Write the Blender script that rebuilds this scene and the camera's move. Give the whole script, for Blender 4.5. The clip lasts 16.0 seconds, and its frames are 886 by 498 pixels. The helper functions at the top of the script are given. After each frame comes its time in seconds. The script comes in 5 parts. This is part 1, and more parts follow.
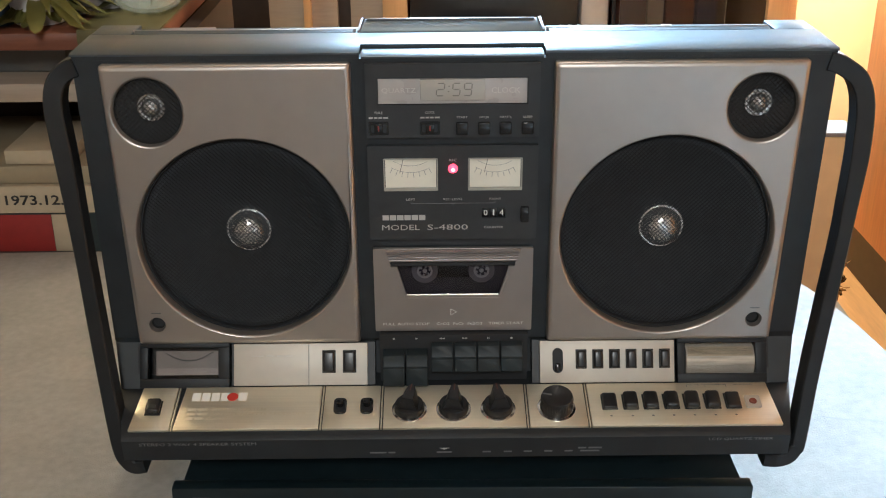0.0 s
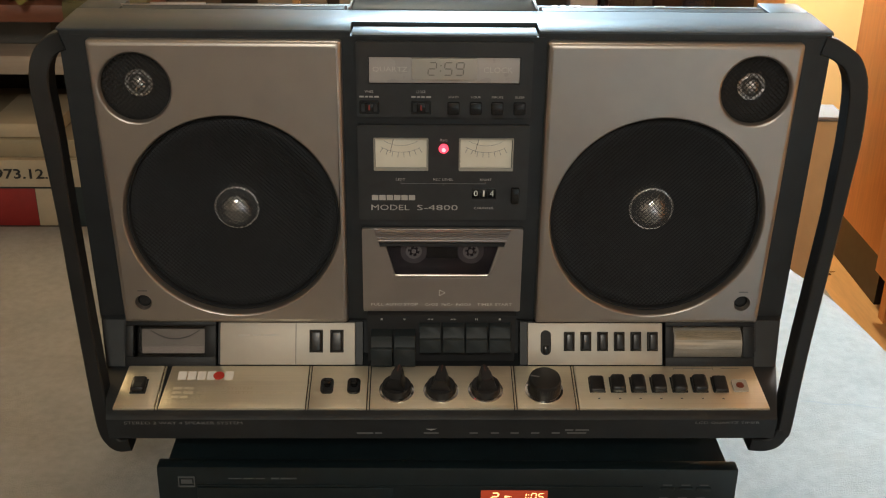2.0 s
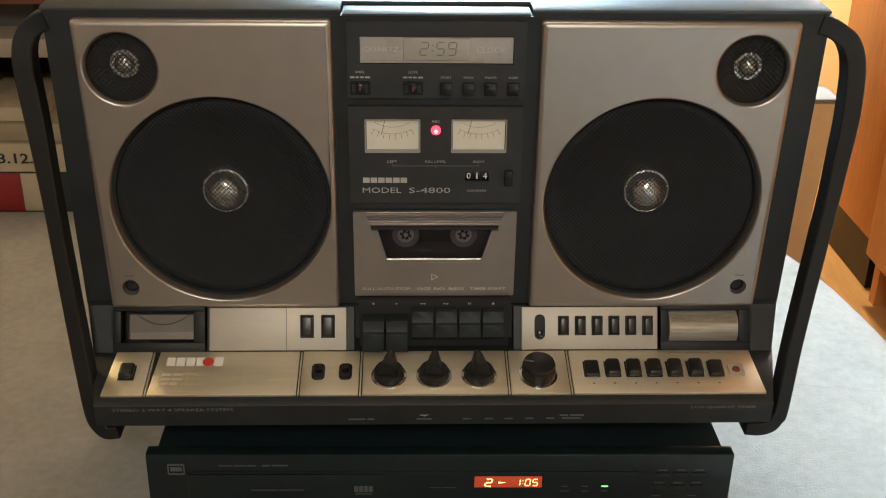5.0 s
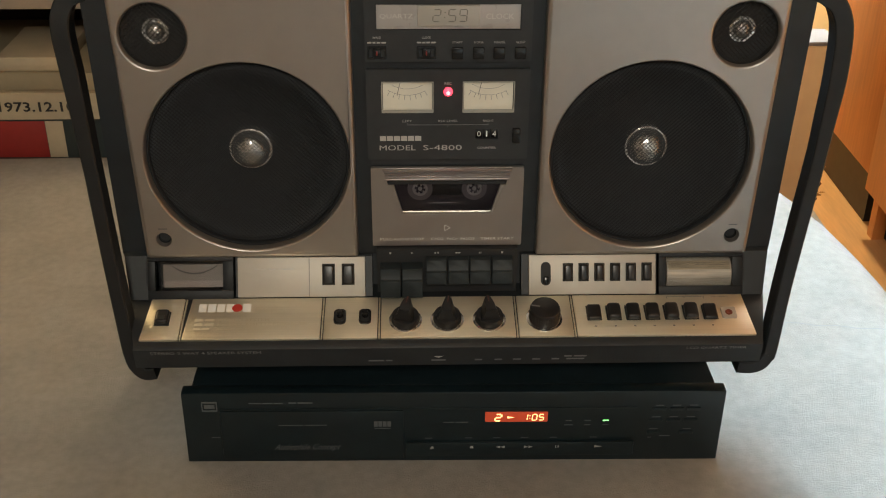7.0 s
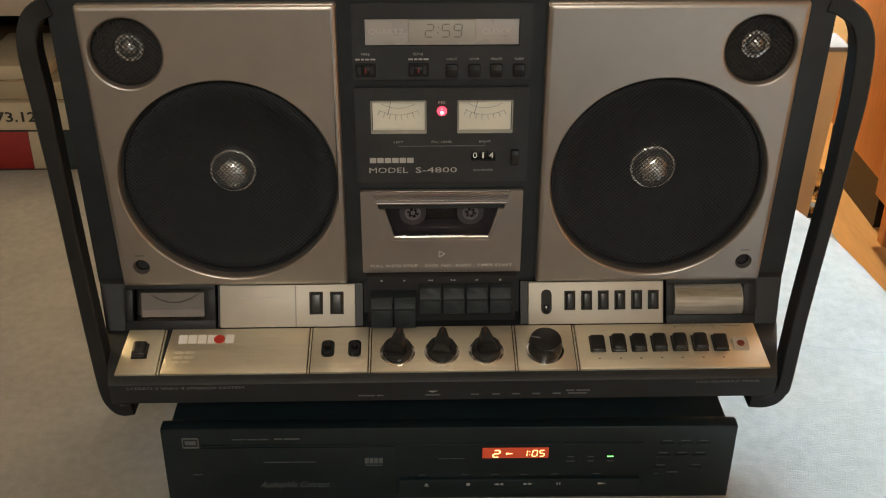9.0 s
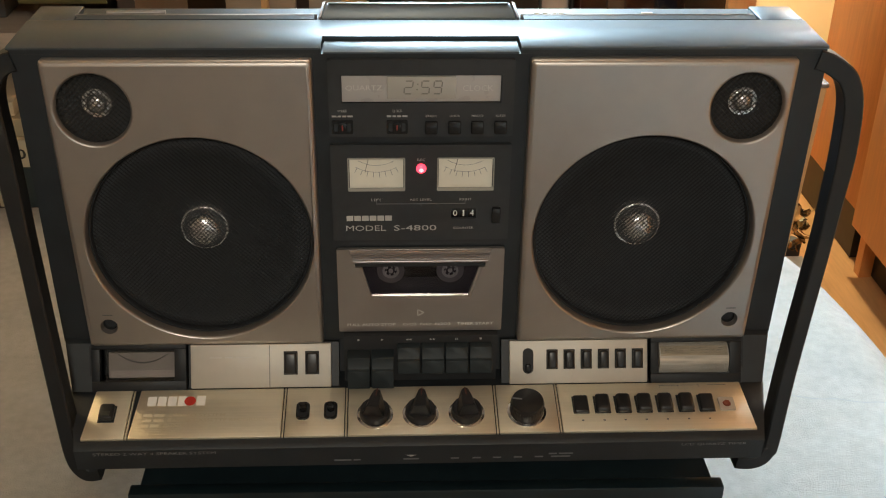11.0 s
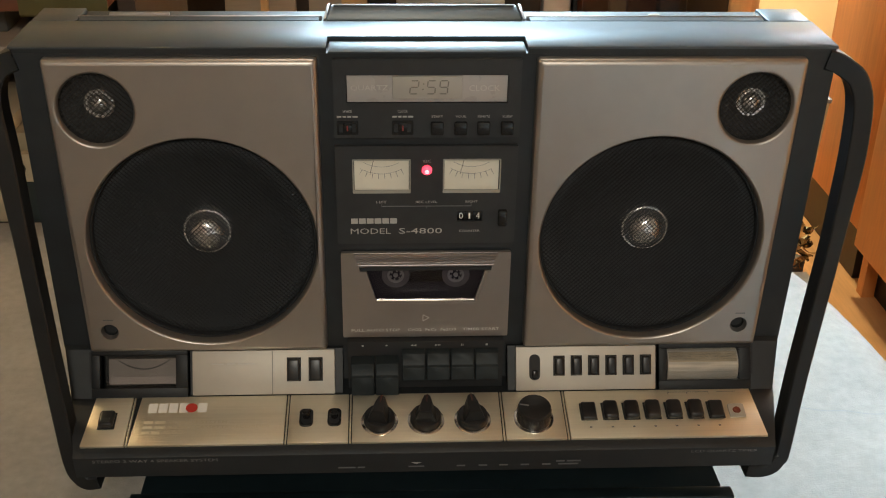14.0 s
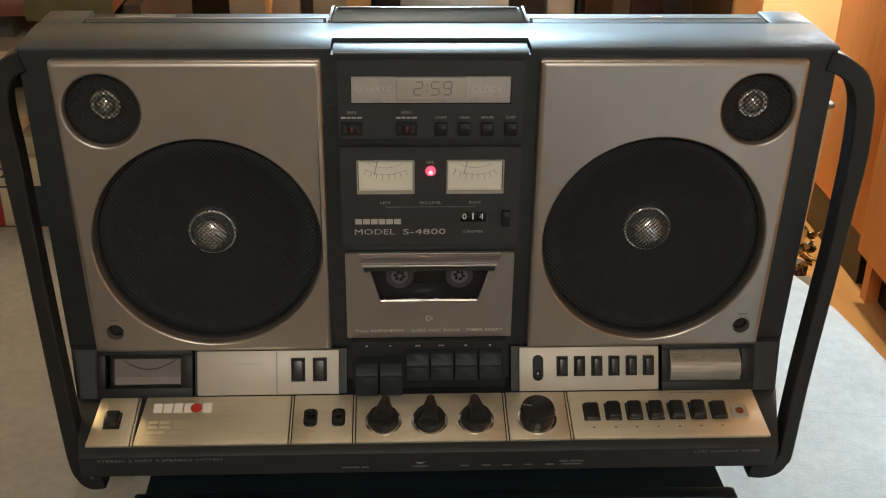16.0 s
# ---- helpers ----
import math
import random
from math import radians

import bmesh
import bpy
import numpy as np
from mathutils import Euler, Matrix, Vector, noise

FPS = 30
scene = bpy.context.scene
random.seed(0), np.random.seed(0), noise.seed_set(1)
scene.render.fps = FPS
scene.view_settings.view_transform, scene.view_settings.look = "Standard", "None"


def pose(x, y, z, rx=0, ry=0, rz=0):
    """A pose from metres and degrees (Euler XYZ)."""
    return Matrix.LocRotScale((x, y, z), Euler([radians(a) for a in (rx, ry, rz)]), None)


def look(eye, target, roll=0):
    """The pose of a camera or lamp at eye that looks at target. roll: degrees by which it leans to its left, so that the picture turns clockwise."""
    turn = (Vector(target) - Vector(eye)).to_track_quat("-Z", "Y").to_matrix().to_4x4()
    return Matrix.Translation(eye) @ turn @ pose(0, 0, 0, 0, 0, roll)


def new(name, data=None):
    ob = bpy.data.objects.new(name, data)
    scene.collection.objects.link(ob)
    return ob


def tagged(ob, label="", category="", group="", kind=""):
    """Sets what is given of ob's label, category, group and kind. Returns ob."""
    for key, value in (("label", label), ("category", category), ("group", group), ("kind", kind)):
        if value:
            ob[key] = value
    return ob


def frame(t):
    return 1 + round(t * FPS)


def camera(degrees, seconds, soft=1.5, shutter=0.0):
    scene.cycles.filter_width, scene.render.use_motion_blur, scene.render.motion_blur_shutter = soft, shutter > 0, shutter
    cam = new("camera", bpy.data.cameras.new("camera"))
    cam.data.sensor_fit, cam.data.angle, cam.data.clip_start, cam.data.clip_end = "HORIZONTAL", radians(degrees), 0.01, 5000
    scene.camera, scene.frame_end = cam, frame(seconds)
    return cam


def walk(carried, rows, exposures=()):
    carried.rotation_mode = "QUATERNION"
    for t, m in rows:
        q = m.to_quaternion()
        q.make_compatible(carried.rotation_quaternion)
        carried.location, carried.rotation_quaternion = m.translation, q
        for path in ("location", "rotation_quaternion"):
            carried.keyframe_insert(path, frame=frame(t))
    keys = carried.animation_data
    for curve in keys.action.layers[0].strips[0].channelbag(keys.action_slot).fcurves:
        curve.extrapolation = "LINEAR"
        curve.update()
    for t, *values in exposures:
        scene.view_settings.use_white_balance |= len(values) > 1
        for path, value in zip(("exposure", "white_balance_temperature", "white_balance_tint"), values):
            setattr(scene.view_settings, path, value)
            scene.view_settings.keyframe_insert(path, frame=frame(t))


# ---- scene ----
cam = camera(43.4, 16.0, soft=1.1)
PATH = [
    (0, (-0.012, -0.746, 1.051), (-0.001, 1.086, 0.248), -0.4),
    (0.3, (-0.014, -0.765, 1.056), (0.009, 1.073, 0.268), -0.25),
    (0.5, (-0.015, -0.767, 1.056), (0.014, 1.072, 0.27), -0.2),
    (1, (-0.016, -0.757, 1.055), (0.016, 1.08, 0.263), -0.3),
    (1.5, (-0.015, -0.753, 1.052), (0.024, 1.068, 0.224), 0.2),
    (2, (-0.016, -0.741, 1.051), (0.024, 1.074, 0.212), 0.7),
    (2.5, (-0.016, -0.738, 1.045), (0.037, 1.081, 0.216), 1.0),
    (3, (-0.015, -0.734, 1.04), (0.047, 1.088, 0.217), 1.1),
    (5.3, (-0.019, -0.729, 1.047), (0.039, 1.064, 0.164), 0.7),
    (5.5, (-0.018, -0.724, 1.05), (0.033, 1.047, 0.123), 0.5),
    (6, (-0.022, -0.747, 1.059), (0.028, 1.01, 0.105), 0.4),
    (6.5, (-0.024, -0.769, 1.073), (0.023, 0.982, 0.108), 0.3),
    (7, (-0.025, -0.772, 1.087), (0.024, 0.971, 0.108), 0.3),
    (7.5, (-0.024, -0.755, 1.09), (0.022, 0.984, 0.103), 0.2),
    (8, (-0.022, -0.736, 1.083), (0.02, 1.009, 0.105), 0.1),
    (10.3, (-0.013, -0.685, 1.088), (0.043, 1.045, 0.088), 0.5),
    (10.5, (-0.017, -0.679, 1.098), (0.059, 1.059, 0.112), 0.7),
    (11, (-0.02, -0.68, 1.1), (0.071, 1.069, 0.135), 0.9),
    (11.5, (-0.022, -0.684, 1.096), (0.065, 1.074, 0.147), 0.8),
    (12, (-0.022, -0.685, 1.094), (0.061, 1.077, 0.151), 0.6),
    (12.5, (-0.024, -0.685, 1.093), (0.062, 1.077, 0.151), 0.6),
    (13, (-0.025, -0.686, 1.088), (0.065, 1.083, 0.158), 0.6),
    (13.5, (-0.024, -0.685, 1.085), (0.064, 1.086, 0.161), 0.7),
    (14, (-0.025, -0.68, 1.079), (0.07, 1.094, 0.162), 0.9),
    (14.5, (-0.026, -0.683, 1.081), (0.067, 1.092, 0.163), 1.0),
    (15, (-0.025, -0.683, 1.078), (0.066, 1.095, 0.167), 0.9),
    (15.5, (-0.025, -0.685, 1.077), (0.069, 1.095, 0.17), 0.9),
    (16, (-0.025, -0.686, 1.076), (0.063, 1.096, 0.172), 0.8),
]
EXPOSURES = [(0.0, 0.48, 5400, 4), (0.4, 0.10, 6050, 4), (1.0, 0.03, 6130, 4), (1.5, -0.06, 6210, 4), (6.0, 0.15, 6300, 4), (8.0, 0.10, 6320, 4), (10.5, 0.08, 6210, 4), (11.5, 0.0, 6210, 4), (16.0, -0.02, 6210, 4)]
walk(cam, [(t, look(eye, target, roll)) for t, eye, target, roll in PATH], EXPOSURES)

# ---- light ----
world = bpy.data.worlds.new("world")
scene.world = world
world.use_nodes = True
wn = world.node_tree.nodes
sky = wn.new("ShaderNodeTexSky")
sky.sky_type = "NISHITA"
sky.sun_disc = False
sky.sun_elevation, sky.sun_rotation = radians(30), radians(35)
world.node_tree.links.new(sky.outputs[0], wn["Background"].inputs[0])
wn["Background"].inputs[1].default_value = 0.05


def area_lamp(name, eye, target, w, h, watts, colour):
    d = bpy.data.lights.new(name, "AREA")
    d.shape, d.size, d.size_y, d.energy, d.color = "RECTANGLE", w, h, watts, colour
    ob = new(name, d)
    ob.matrix_world = look(eye, target)
    return ob


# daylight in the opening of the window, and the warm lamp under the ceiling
area_lamp("window_light", (0.55, 2.12, 1.60), (1.27, 0.0, 0.5), 1.35, 1.0, 86, (0.66, 0.85, 1.0)).data.spread = radians(50)
area_lamp("room_lamp_light", (-0.02, -1.75, 1.85), (-0.02, 0.0, 0.7), 0.32, 0.32, 13.5, (1.0, 0.89, 0.76))
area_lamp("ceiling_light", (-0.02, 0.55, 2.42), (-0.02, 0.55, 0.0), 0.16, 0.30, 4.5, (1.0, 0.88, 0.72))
area_lamp("standard_lamp_light", (-1.10, 0.70, 1.55), (-0.3, 0.1, 0.6), 0.3, 0.3, 4.0, (1.0, 0.69, 0.36))
# unseen warm light added to brighten the cream panel beside the wall unit
area_lamp("cream_panel_fill_light", (0.84, 1.46, 1.40), (0.84, 1.76, 0.6), 0.10, 0.10, 26, (1.0, 0.84, 0.50))



# ---- materials ----
def material(name, colour, rough=0.5, metal=0.0, vary=0.12, scale=60.0, bump=0.0, bump_scale=400.0, stretch=(1, 1, 1), spec=0.5, emit=None, power=0.0, coat=0.0, second=None, rough_vary=0.1):
    """A surface with broad stains and fine grain over one base colour."""
    m = bpy.data.materials.new(name)
    m.use_nodes = True
    nt = m.node_tree
    b = nt.nodes["Principled BSDF"]
    co = nt.nodes.new("ShaderNodeTexCoord")
    mp = nt.nodes.new("ShaderNodeMapping")
    mp.inputs["Scale"].default_value = stretch
    nt.links.new(co.outputs["Object"], mp.inputs[0])
    big = nt.nodes.new("ShaderNodeTexNoise")
    big.inputs["Scale"].default_value, big.inputs["Detail"].default_value = scale * 0.12, 4
    fine = nt.nodes.new("ShaderNodeTexNoise")
    fine.inputs["Scale"].default_value, fine.inputs["Detail"].default_value = scale, 6
    for n in (big, fine):
        nt.links.new(mp.outputs[0], n.inputs["Vector"])
    add = nt.nodes.new("ShaderNodeMath")
    add.operation = "ADD"
    nt.links.new(big.outputs[0], add.inputs[0])
    nt.links.new(fine.outputs[0], add.inputs[1])
    ramp = nt.nodes.new("ShaderNodeMapRange")
    ramp.inputs[1].default_value, ramp.inputs[2].default_value = 0.6, 1.4
    nt.links.new(add.outputs[0], ramp.inputs[0])
    mix = nt.nodes.new("ShaderNodeMix")
    mix.data_type = "RGBA"
    low = [c * (1 - vary) for c in colour]
    high = [min(1.0, c * (1 + vary)) for c in (second or colour)]
    mix.inputs[6].default_value, mix.inputs[7].default_value = (*low, 1), (*high, 1)
    nt.links.new(ramp.outputs[0], mix.inputs[0])
    nt.links.new(mix.outputs[2], b.inputs["Base Color"])
    rr = nt.nodes.new("ShaderNodeMapRange")
    rr.inputs[3].default_value, rr.inputs[4].default_value = max(0.02, rough * (1 - rough_vary)), min(1.0, rough * (1 + rough_vary))
    nt.links.new(ramp.outputs[0], rr.inputs[0])
    nt.links.new(rr.outputs[0], b.inputs["Roughness"])
    b.inputs["Metallic"].default_value = metal
    b.inputs["Specular IOR Level"].default_value = spec
    b.inputs["Coat Weight"].default_value = coat
    if bump:
        n2 = nt.nodes.new("ShaderNodeTexNoise")
        n2.inputs["Scale"].default_value, n2.inputs["Detail"].default_value = bump_scale, 5
        nt.links.new(mp.outputs[0], n2.inputs["Vector"])
        bp = nt.nodes.new("ShaderNodeBump")
        bp.inputs["Strength"].default_value, bp.inputs["Distance"].default_value = bump, 0.001
        nt.links.new(n2.outputs[0], bp.inputs["Height"])
        nt.links.new(bp.outputs[0], b.inputs["Normal"])
    if emit:
        b.inputs["Emission Color"].default_value, b.inputs["Emission Strength"].default_value = (*emit, 1), power
    return m


def glass_material(name, colour=(1, 1, 1), rough=0.03):
    """Thin clear sheet: what lies behind shows through, with the gloss of its face over it."""
    m = bpy.data.materials.new(name)
    m.use_nodes = True
    nt = m.node_tree
    nt.nodes.remove(nt.nodes["Principled BSDF"])
    clear, gloss, mix, fres = (nt.nodes.new(n) for n in ("ShaderNodeBsdfTransparent", "ShaderNodeBsdfGlossy", "ShaderNodeMixShader", "ShaderNodeFresnel"))
    clear.inputs[0].default_value = (*colour, 1)
    gloss.inputs["Roughness"].default_value = rough
    fres.inputs[0].default_value = 1.45
    nt.links.new(fres.outputs[0], mix.inputs[0])
    nt.links.new(clear.outputs[0], mix.inputs[1])
    nt.links.new(gloss.outputs[0], mix.inputs[2])
    nt.links.new(mix.outputs[0], nt.nodes["Material Output"].inputs[0])
    return m


BLACK = material("black_plastic", (0.0185, 0.0215, 0.0242), 0.45, vary=0.25, scale=90, bump=0.12, bump_scale=1800, spec=0.4)
BLACK_SOFT = material("black_module_plastic", (0.0245, 0.0265, 0.029), 0.5, vary=0.25, scale=120, bump=0.1, bump_scale=2200)
GLOSS = material("glossy_black_plastic", (0.012, 0.012, 0.013), 0.2, vary=0.2, scale=120)
TOP = material("dark_painted_top", (0.060, 0.073, 0.084), 0.33, 0.4, vary=0.15, scale=80, bump=0.06, bump_scale=1500)
HANDLE = material("handle_black_metal", (0.0125, 0.0135, 0.0145), 0.42, 0.0, vary=0.3, scale=70, bump=0.05, bump_scale=1200, spec=0.35)
PANEL = material("champagne_metal_panel", (0.415, 0.378, 0.345), 0.36, 0.85, vary=0.06, scale=60, bump=0.04, bump_scale=2500)
DOOR = material("cassette_door_metal", (0.385, 0.355, 0.335), 0.36, 0.85, vary=0.06, scale=60, bump=0.04, bump_scale=2500)
BRUSHED = material("brushed_aluminium", (0.85, 0.785, 0.63), 0.34, 0.84, vary=0.07, scale=220, bump=0.22, bump_scale=900, stretch=(0.04, 3, 3))
ALU = material("satin_aluminium", (0.52, 0.485, 0.425), 0.55, 0.5, vary=0.05, scale=150, bump=0.04, bump_scale=2000)
brushed_nodes = BRUSHED.node_tree
brushed_shader = brushed_nodes.nodes["Principled BSDF"]
brushed_shader.inputs["Anisotropic"].default_value = 0.75
along = brushed_nodes.nodes.new("ShaderNodeCombineXYZ")
along.inputs[1].default_value, along.inputs[2].default_value = 0.974, 0.228
brushed_nodes.links.new(along.outputs[0], brushed_shader.inputs["Tangent"])
CHROME = material("chrome", (0.80, 0.78, 0.76), 0.14, 1.0, vary=0.05, scale=200)
BAR = material("ribbed_opening_bar", (0.36, 0.335, 0.335), 0.30, 0.9, vary=0.05, scale=60)
DOME = material("aluminium_dome", (0.97, 0.96, 0.95), 0.19, 0.85, vary=0.12, scale=200, bump=1.0, bump_scale=75)
TUNING = material("tuning_window_black", (0.0125, 0.0135, 0.0150), 0.5, vary=0.2, scale=120, spec=0.3)
CONE = material("paper_cone", (0.046, 0.048, 0.052), 0.95, vary=0.3, scale=150, bump=0.2, bump_scale=900)
WIRE = material("black_grille_wire", (0.0250, 0.0260, 0.0280), 0.75, 0.0, vary=0.2, scale=200, spec=0.12)
TWEETER_WIRE = material("dark_bronze_grille_wire", (0.040, 0.037, 0.032), 0.5, 0.3, vary=0.2, scale=200, spec=0.3)
RUBBER = material("black_rubber", (0.0165, 0.0175, 0.0190), 0.7, vary=0.2, scale=200, bump=0.1)
SILVER_INK = material("silver_ink", (0.44, 0.43, 0.41), 0.5, vary=0.1)
PLAYER_INK = material("dim_player_ink", (0.105, 0.113, 0.118), 0.5, vary=0.1)
GREY_INK = material("grey_ink", (0.16, 0.165, 0.17), 0.5, vary=0.1)
LIP_INK = material("dull_lip_ink", (0.20, 0.20, 0.20), 0.5, vary=0.1)
PLATE_INK = material("pale_plate_ink", (0.56, 0.54, 0.51), 0.5, vary=0.05)
WHITE_INK = material("white_ink", (0.78, 0.77, 0.74), 0.5, vary=0.05)
PALE_INK = material("pale_ink", (0.95, 0.92, 0.85), 0.5, vary=0.05)
BLACK_INK = material("black_ink", (0.02, 0.02, 0.02), 0.6, vary=0.1)
RED_INK = material("red_ink", (0.55, 0.045, 0.03), 0.4, vary=0.06)
ORANGE_INK = material("orange_ink", (0.10, 0.03, 0.02), 0.4, vary=0.06)
DIAL_WHITE = material("cream_meter_dial", (0.66, 0.62, 0.52), 0.55, vary=0.08, scale=80, emit=(0.9, 0.82, 0.62), power=0.06)
LCD = material("grey_display_plate", (0.40, 0.38, 0.365), 0.28, 0.0, vary=0.06, scale=50)
LCD_GLASS = material("lcd_glass", (0.40, 0.385, 0.35), 0.2, vary=0.08, scale=50)
KEY = material("dark_key_plastic", (0.0165, 0.0220, 0.0245), 0.5, vary=0.2, scale=120, spec=0.3)
KNOB = material("black_knob_plastic", (0.015, 0.015, 0.016), 0.33, vary=0.2, scale=120)
LED = material("red_lamp", (0.8, 0.05, 0.08), 0.3, emit=(1.0, 0.05, 0.09), power=2.4)
LED_HOT = material("lamp_core", (1, 0.6, 0.6), 0.3, emit=(1.0, 0.35, 0.40), power=1.6)
DRUM = material("frequency_drum", (0.52, 0.46, 0.38), 0.7, spec=0.2, vary=0.4, scale=420, stretch=(0.10, 1, 1))
WINDOW = glass_material("clear_plastic_window", (0.9, 0.9, 0.9))
SMOKE = glass_material("smoked_window", (0.6, 0.57, 0.6))
CASSETTE = material("dark_cassette_shell", (0.022, 0.018, 0.027), 0.25, vary=0.3, scale=90)
HUB = material("grey_cassette_hub", (0.30, 0.29, 0.29), 0.4, vary=0.1)
CD_BLACK = material("black_painted_metal", (0.0085, 0.0160, 0.0195), 0.38, vary=0.3, scale=80, bump=0.08, bump_scale=1800)
CD_FACE = material("black_player_face", (0.0080, 0.0155, 0.0190), 0.3, vary=0.25, scale=80)
CD_LIGHT = material("orange_display", (0.25, 0.03, 0.01), 0.3, emit=(0.85, 0.10, 0.04), power=0.36)
CD_DIGIT = material("display_digit", (0.9, 0.6, 0.2), 0.3, emit=(1.0, 0.62, 0.25), power=2.0)
GREEN = material("green_lamp", (0.1, 0.7, 0.1), 0.3, emit=(0.3, 1.0, 0.25), power=2.0)
FABRIC = material("pale_grey_woven_fabric", (0.250, 0.238, 0.222), 0.95, vary=0.15, scale=110, bump=0.55, bump_scale=650, spec=0.1)
OAK = material("oak_floor", (0.42, 0.22, 0.09), 0.4, vary=0.2, scale=30, stretch=(6, 0.6, 1))
WARDROBE = material("orange_wood_veneer", (0.52, 0.20, 0.055), 0.38, vary=0.12, scale=26, stretch=(5, 5, 0.5), second=(0.60, 0.26, 0.08))
PINE = material("pale_pine", (0.62, 0.38, 0.17), 0.5, vary=0.12, scale=26, stretch=(6, 6, 0.6))
CARTON = material("brown_carton", (0.45, 0.31, 0.17), 0.8, vary=0.08, scale=40)
GREY_LID = material("grey_lid", (0.14, 0.125, 0.125), 0.6, vary=0.1)
WALL = material("cream_wall_paint", (0.80, 0.70, 0.46), 0.8, vary=0.04, scale=20, bump=0.1, bump_scale=300)
ROOM = material("room_wall_paint", (0.72, 0.69, 0.64), 0.85, vary=0.05, scale=12)
CEILING = material("white_ceiling_paint", (0.76, 0.74, 0.70), 0.9, vary=0.03, scale=12)
BROWN = material("red_brown_board", (0.17, 0.06, 0.032), 0.45, vary=0.2, scale=40, stretch=(0.6, 6, 6))
DARKWOOD = material("dark_wood", (0.05, 0.032, 0.022), 0.5, vary=0.3, scale=40)
TANBOARD = material("tan_board", (0.37, 0.31, 0.245), 0.6, vary=0.12, scale=40, stretch=(0.6, 6, 6))
PLINTH = material("black_plinth", (0.012, 0.012, 0.013), 0.45, vary=0.3)
CREAM = material("cream_paper", (0.47, 0.40, 0.28), 0.7, vary=0.1, scale=60)
TANCARD = material("tan_card", (0.31, 0.26, 0.17), 0.7, vary=0.12, scale=60)
REDBOOK = material("dark_red_cloth", (0.26, 0.018, 0.015), 0.6, vary=0.15, scale=90)
DARKBOOK = material("dark_green_black_cloth", (0.02, 0.03, 0.03), 0.6, vary=0.2, scale=90)
GREYBOX = material("dark_grey_box", (0.09, 0.09, 0.085), 0.6, vary=0.2, scale=40)
HIFI = material("hifi_black_face", (0.02, 0.022, 0.025), 0.35, vary=0.25, scale=60)
HIFI_SILVER = material("hifi_silver_face", (0.55, 0.55, 0.54), 0.35, 0.7, vary=0.08, scale=90)
GREYCASE = material("light_grey_case", (0.50, 0.48, 0.46), 0.5, vary=0.08)
LEAF = material("yellow_green_leaf", (0.135, 0.125, 0.028), 0.5, vary=0.3, scale=40)
OLIVE = material("olive_leaf", (0.085, 0.075, 0.022), 0.5, vary=0.35, scale=40)
CURTAIN = material("pale_cloth", (0.55, 0.52, 0.52), 0.9, vary=0.1)
BLUE = material("dark_blue_cloth", (0.03, 0.05, 0.09), 0.8, vary=0.3)


# ---- building helpers ----
def bm_new():
    return bmesh.new()


def add_box(bm, x0, x1, y0, y1, z0, z1, bevel=0.0, seg=2):
    r = bmesh.ops.create_cube(bm, size=1.0)
    bmesh.ops.transform(bm, verts=r["verts"], matrix=Matrix.LocRotScale(((x0 + x1) / 2, (y0 + y1) / 2, (z0 + z1) / 2), None, (x1 - x0, y1 - y0, z1 - z0)))
    if bevel:
        edges = {e for v in r["verts"] for e in v.link_edges}
        bmesh.ops.bevel(bm, geom=list(edges), offset=bevel, segments=seg, affect="EDGES", profile=0.5)
    return bm


def add_cyl(bm, m, r, h, r2=None, seg=32, bevel=0.0, cap=True):
    """A cylinder or cone from its base at m's origin along m's z axis."""
    g = bmesh.ops.create_cone(bm, segments=seg, radius1=r, radius2=r if r2 is None else r2, depth=h, cap_ends=cap)
    bmesh.ops.transform(bm, verts=g["verts"], matrix=m @ Matrix.Translation((0, 0, h / 2)))
    if bevel:
        rim = {e for v in g["verts"] for e in v.link_edges if len(e.link_faces) == 2 and e.calc_face_angle(0) > 0.7}
        bmesh.ops.bevel(bm, geom=list(rim), offset=bevel, segments=2, affect="EDGES", profile=0.5)
    return bm


def add_prism(bm, outline, x0, x1):
    """A closed (y, z) outline drawn along x."""
    a = [bm.verts.new((x0, y, z)) for y, z in outline]
    b = [bm.verts.new((x1, y, z)) for y, z in outline]
    n = len(outline)
    bm.faces.new(a)
    bm.faces.new(b[::-1])
    for i in range(n):
        bm.faces.new((a[i], b[i], b[(i + 1) % n], a[(i + 1) % n]))
    bmesh.ops.recalc_face_normals(bm, faces=bm.faces)
    return bm


def add_revolved(bm, m, outline, seg=40):
    """An (r, h) outline turned round m's z axis."""
    rings = []
    for r, h in outline:
        rings.append([bm.verts.new(m @ Vector((r * math.cos(a), r * math.sin(a), h))) for a in (2 * math.pi * k / seg for k in range(seg))])
    for p, q in zip(rings, rings[1:]):
        for k in range(seg):
            bm.faces.new((p[k], p[(k + 1) % seg], q[(k + 1) % seg], q[k]))
    if outline[-1][0] < 0.002:
        bm.faces.new(rings[-1])
    return bm


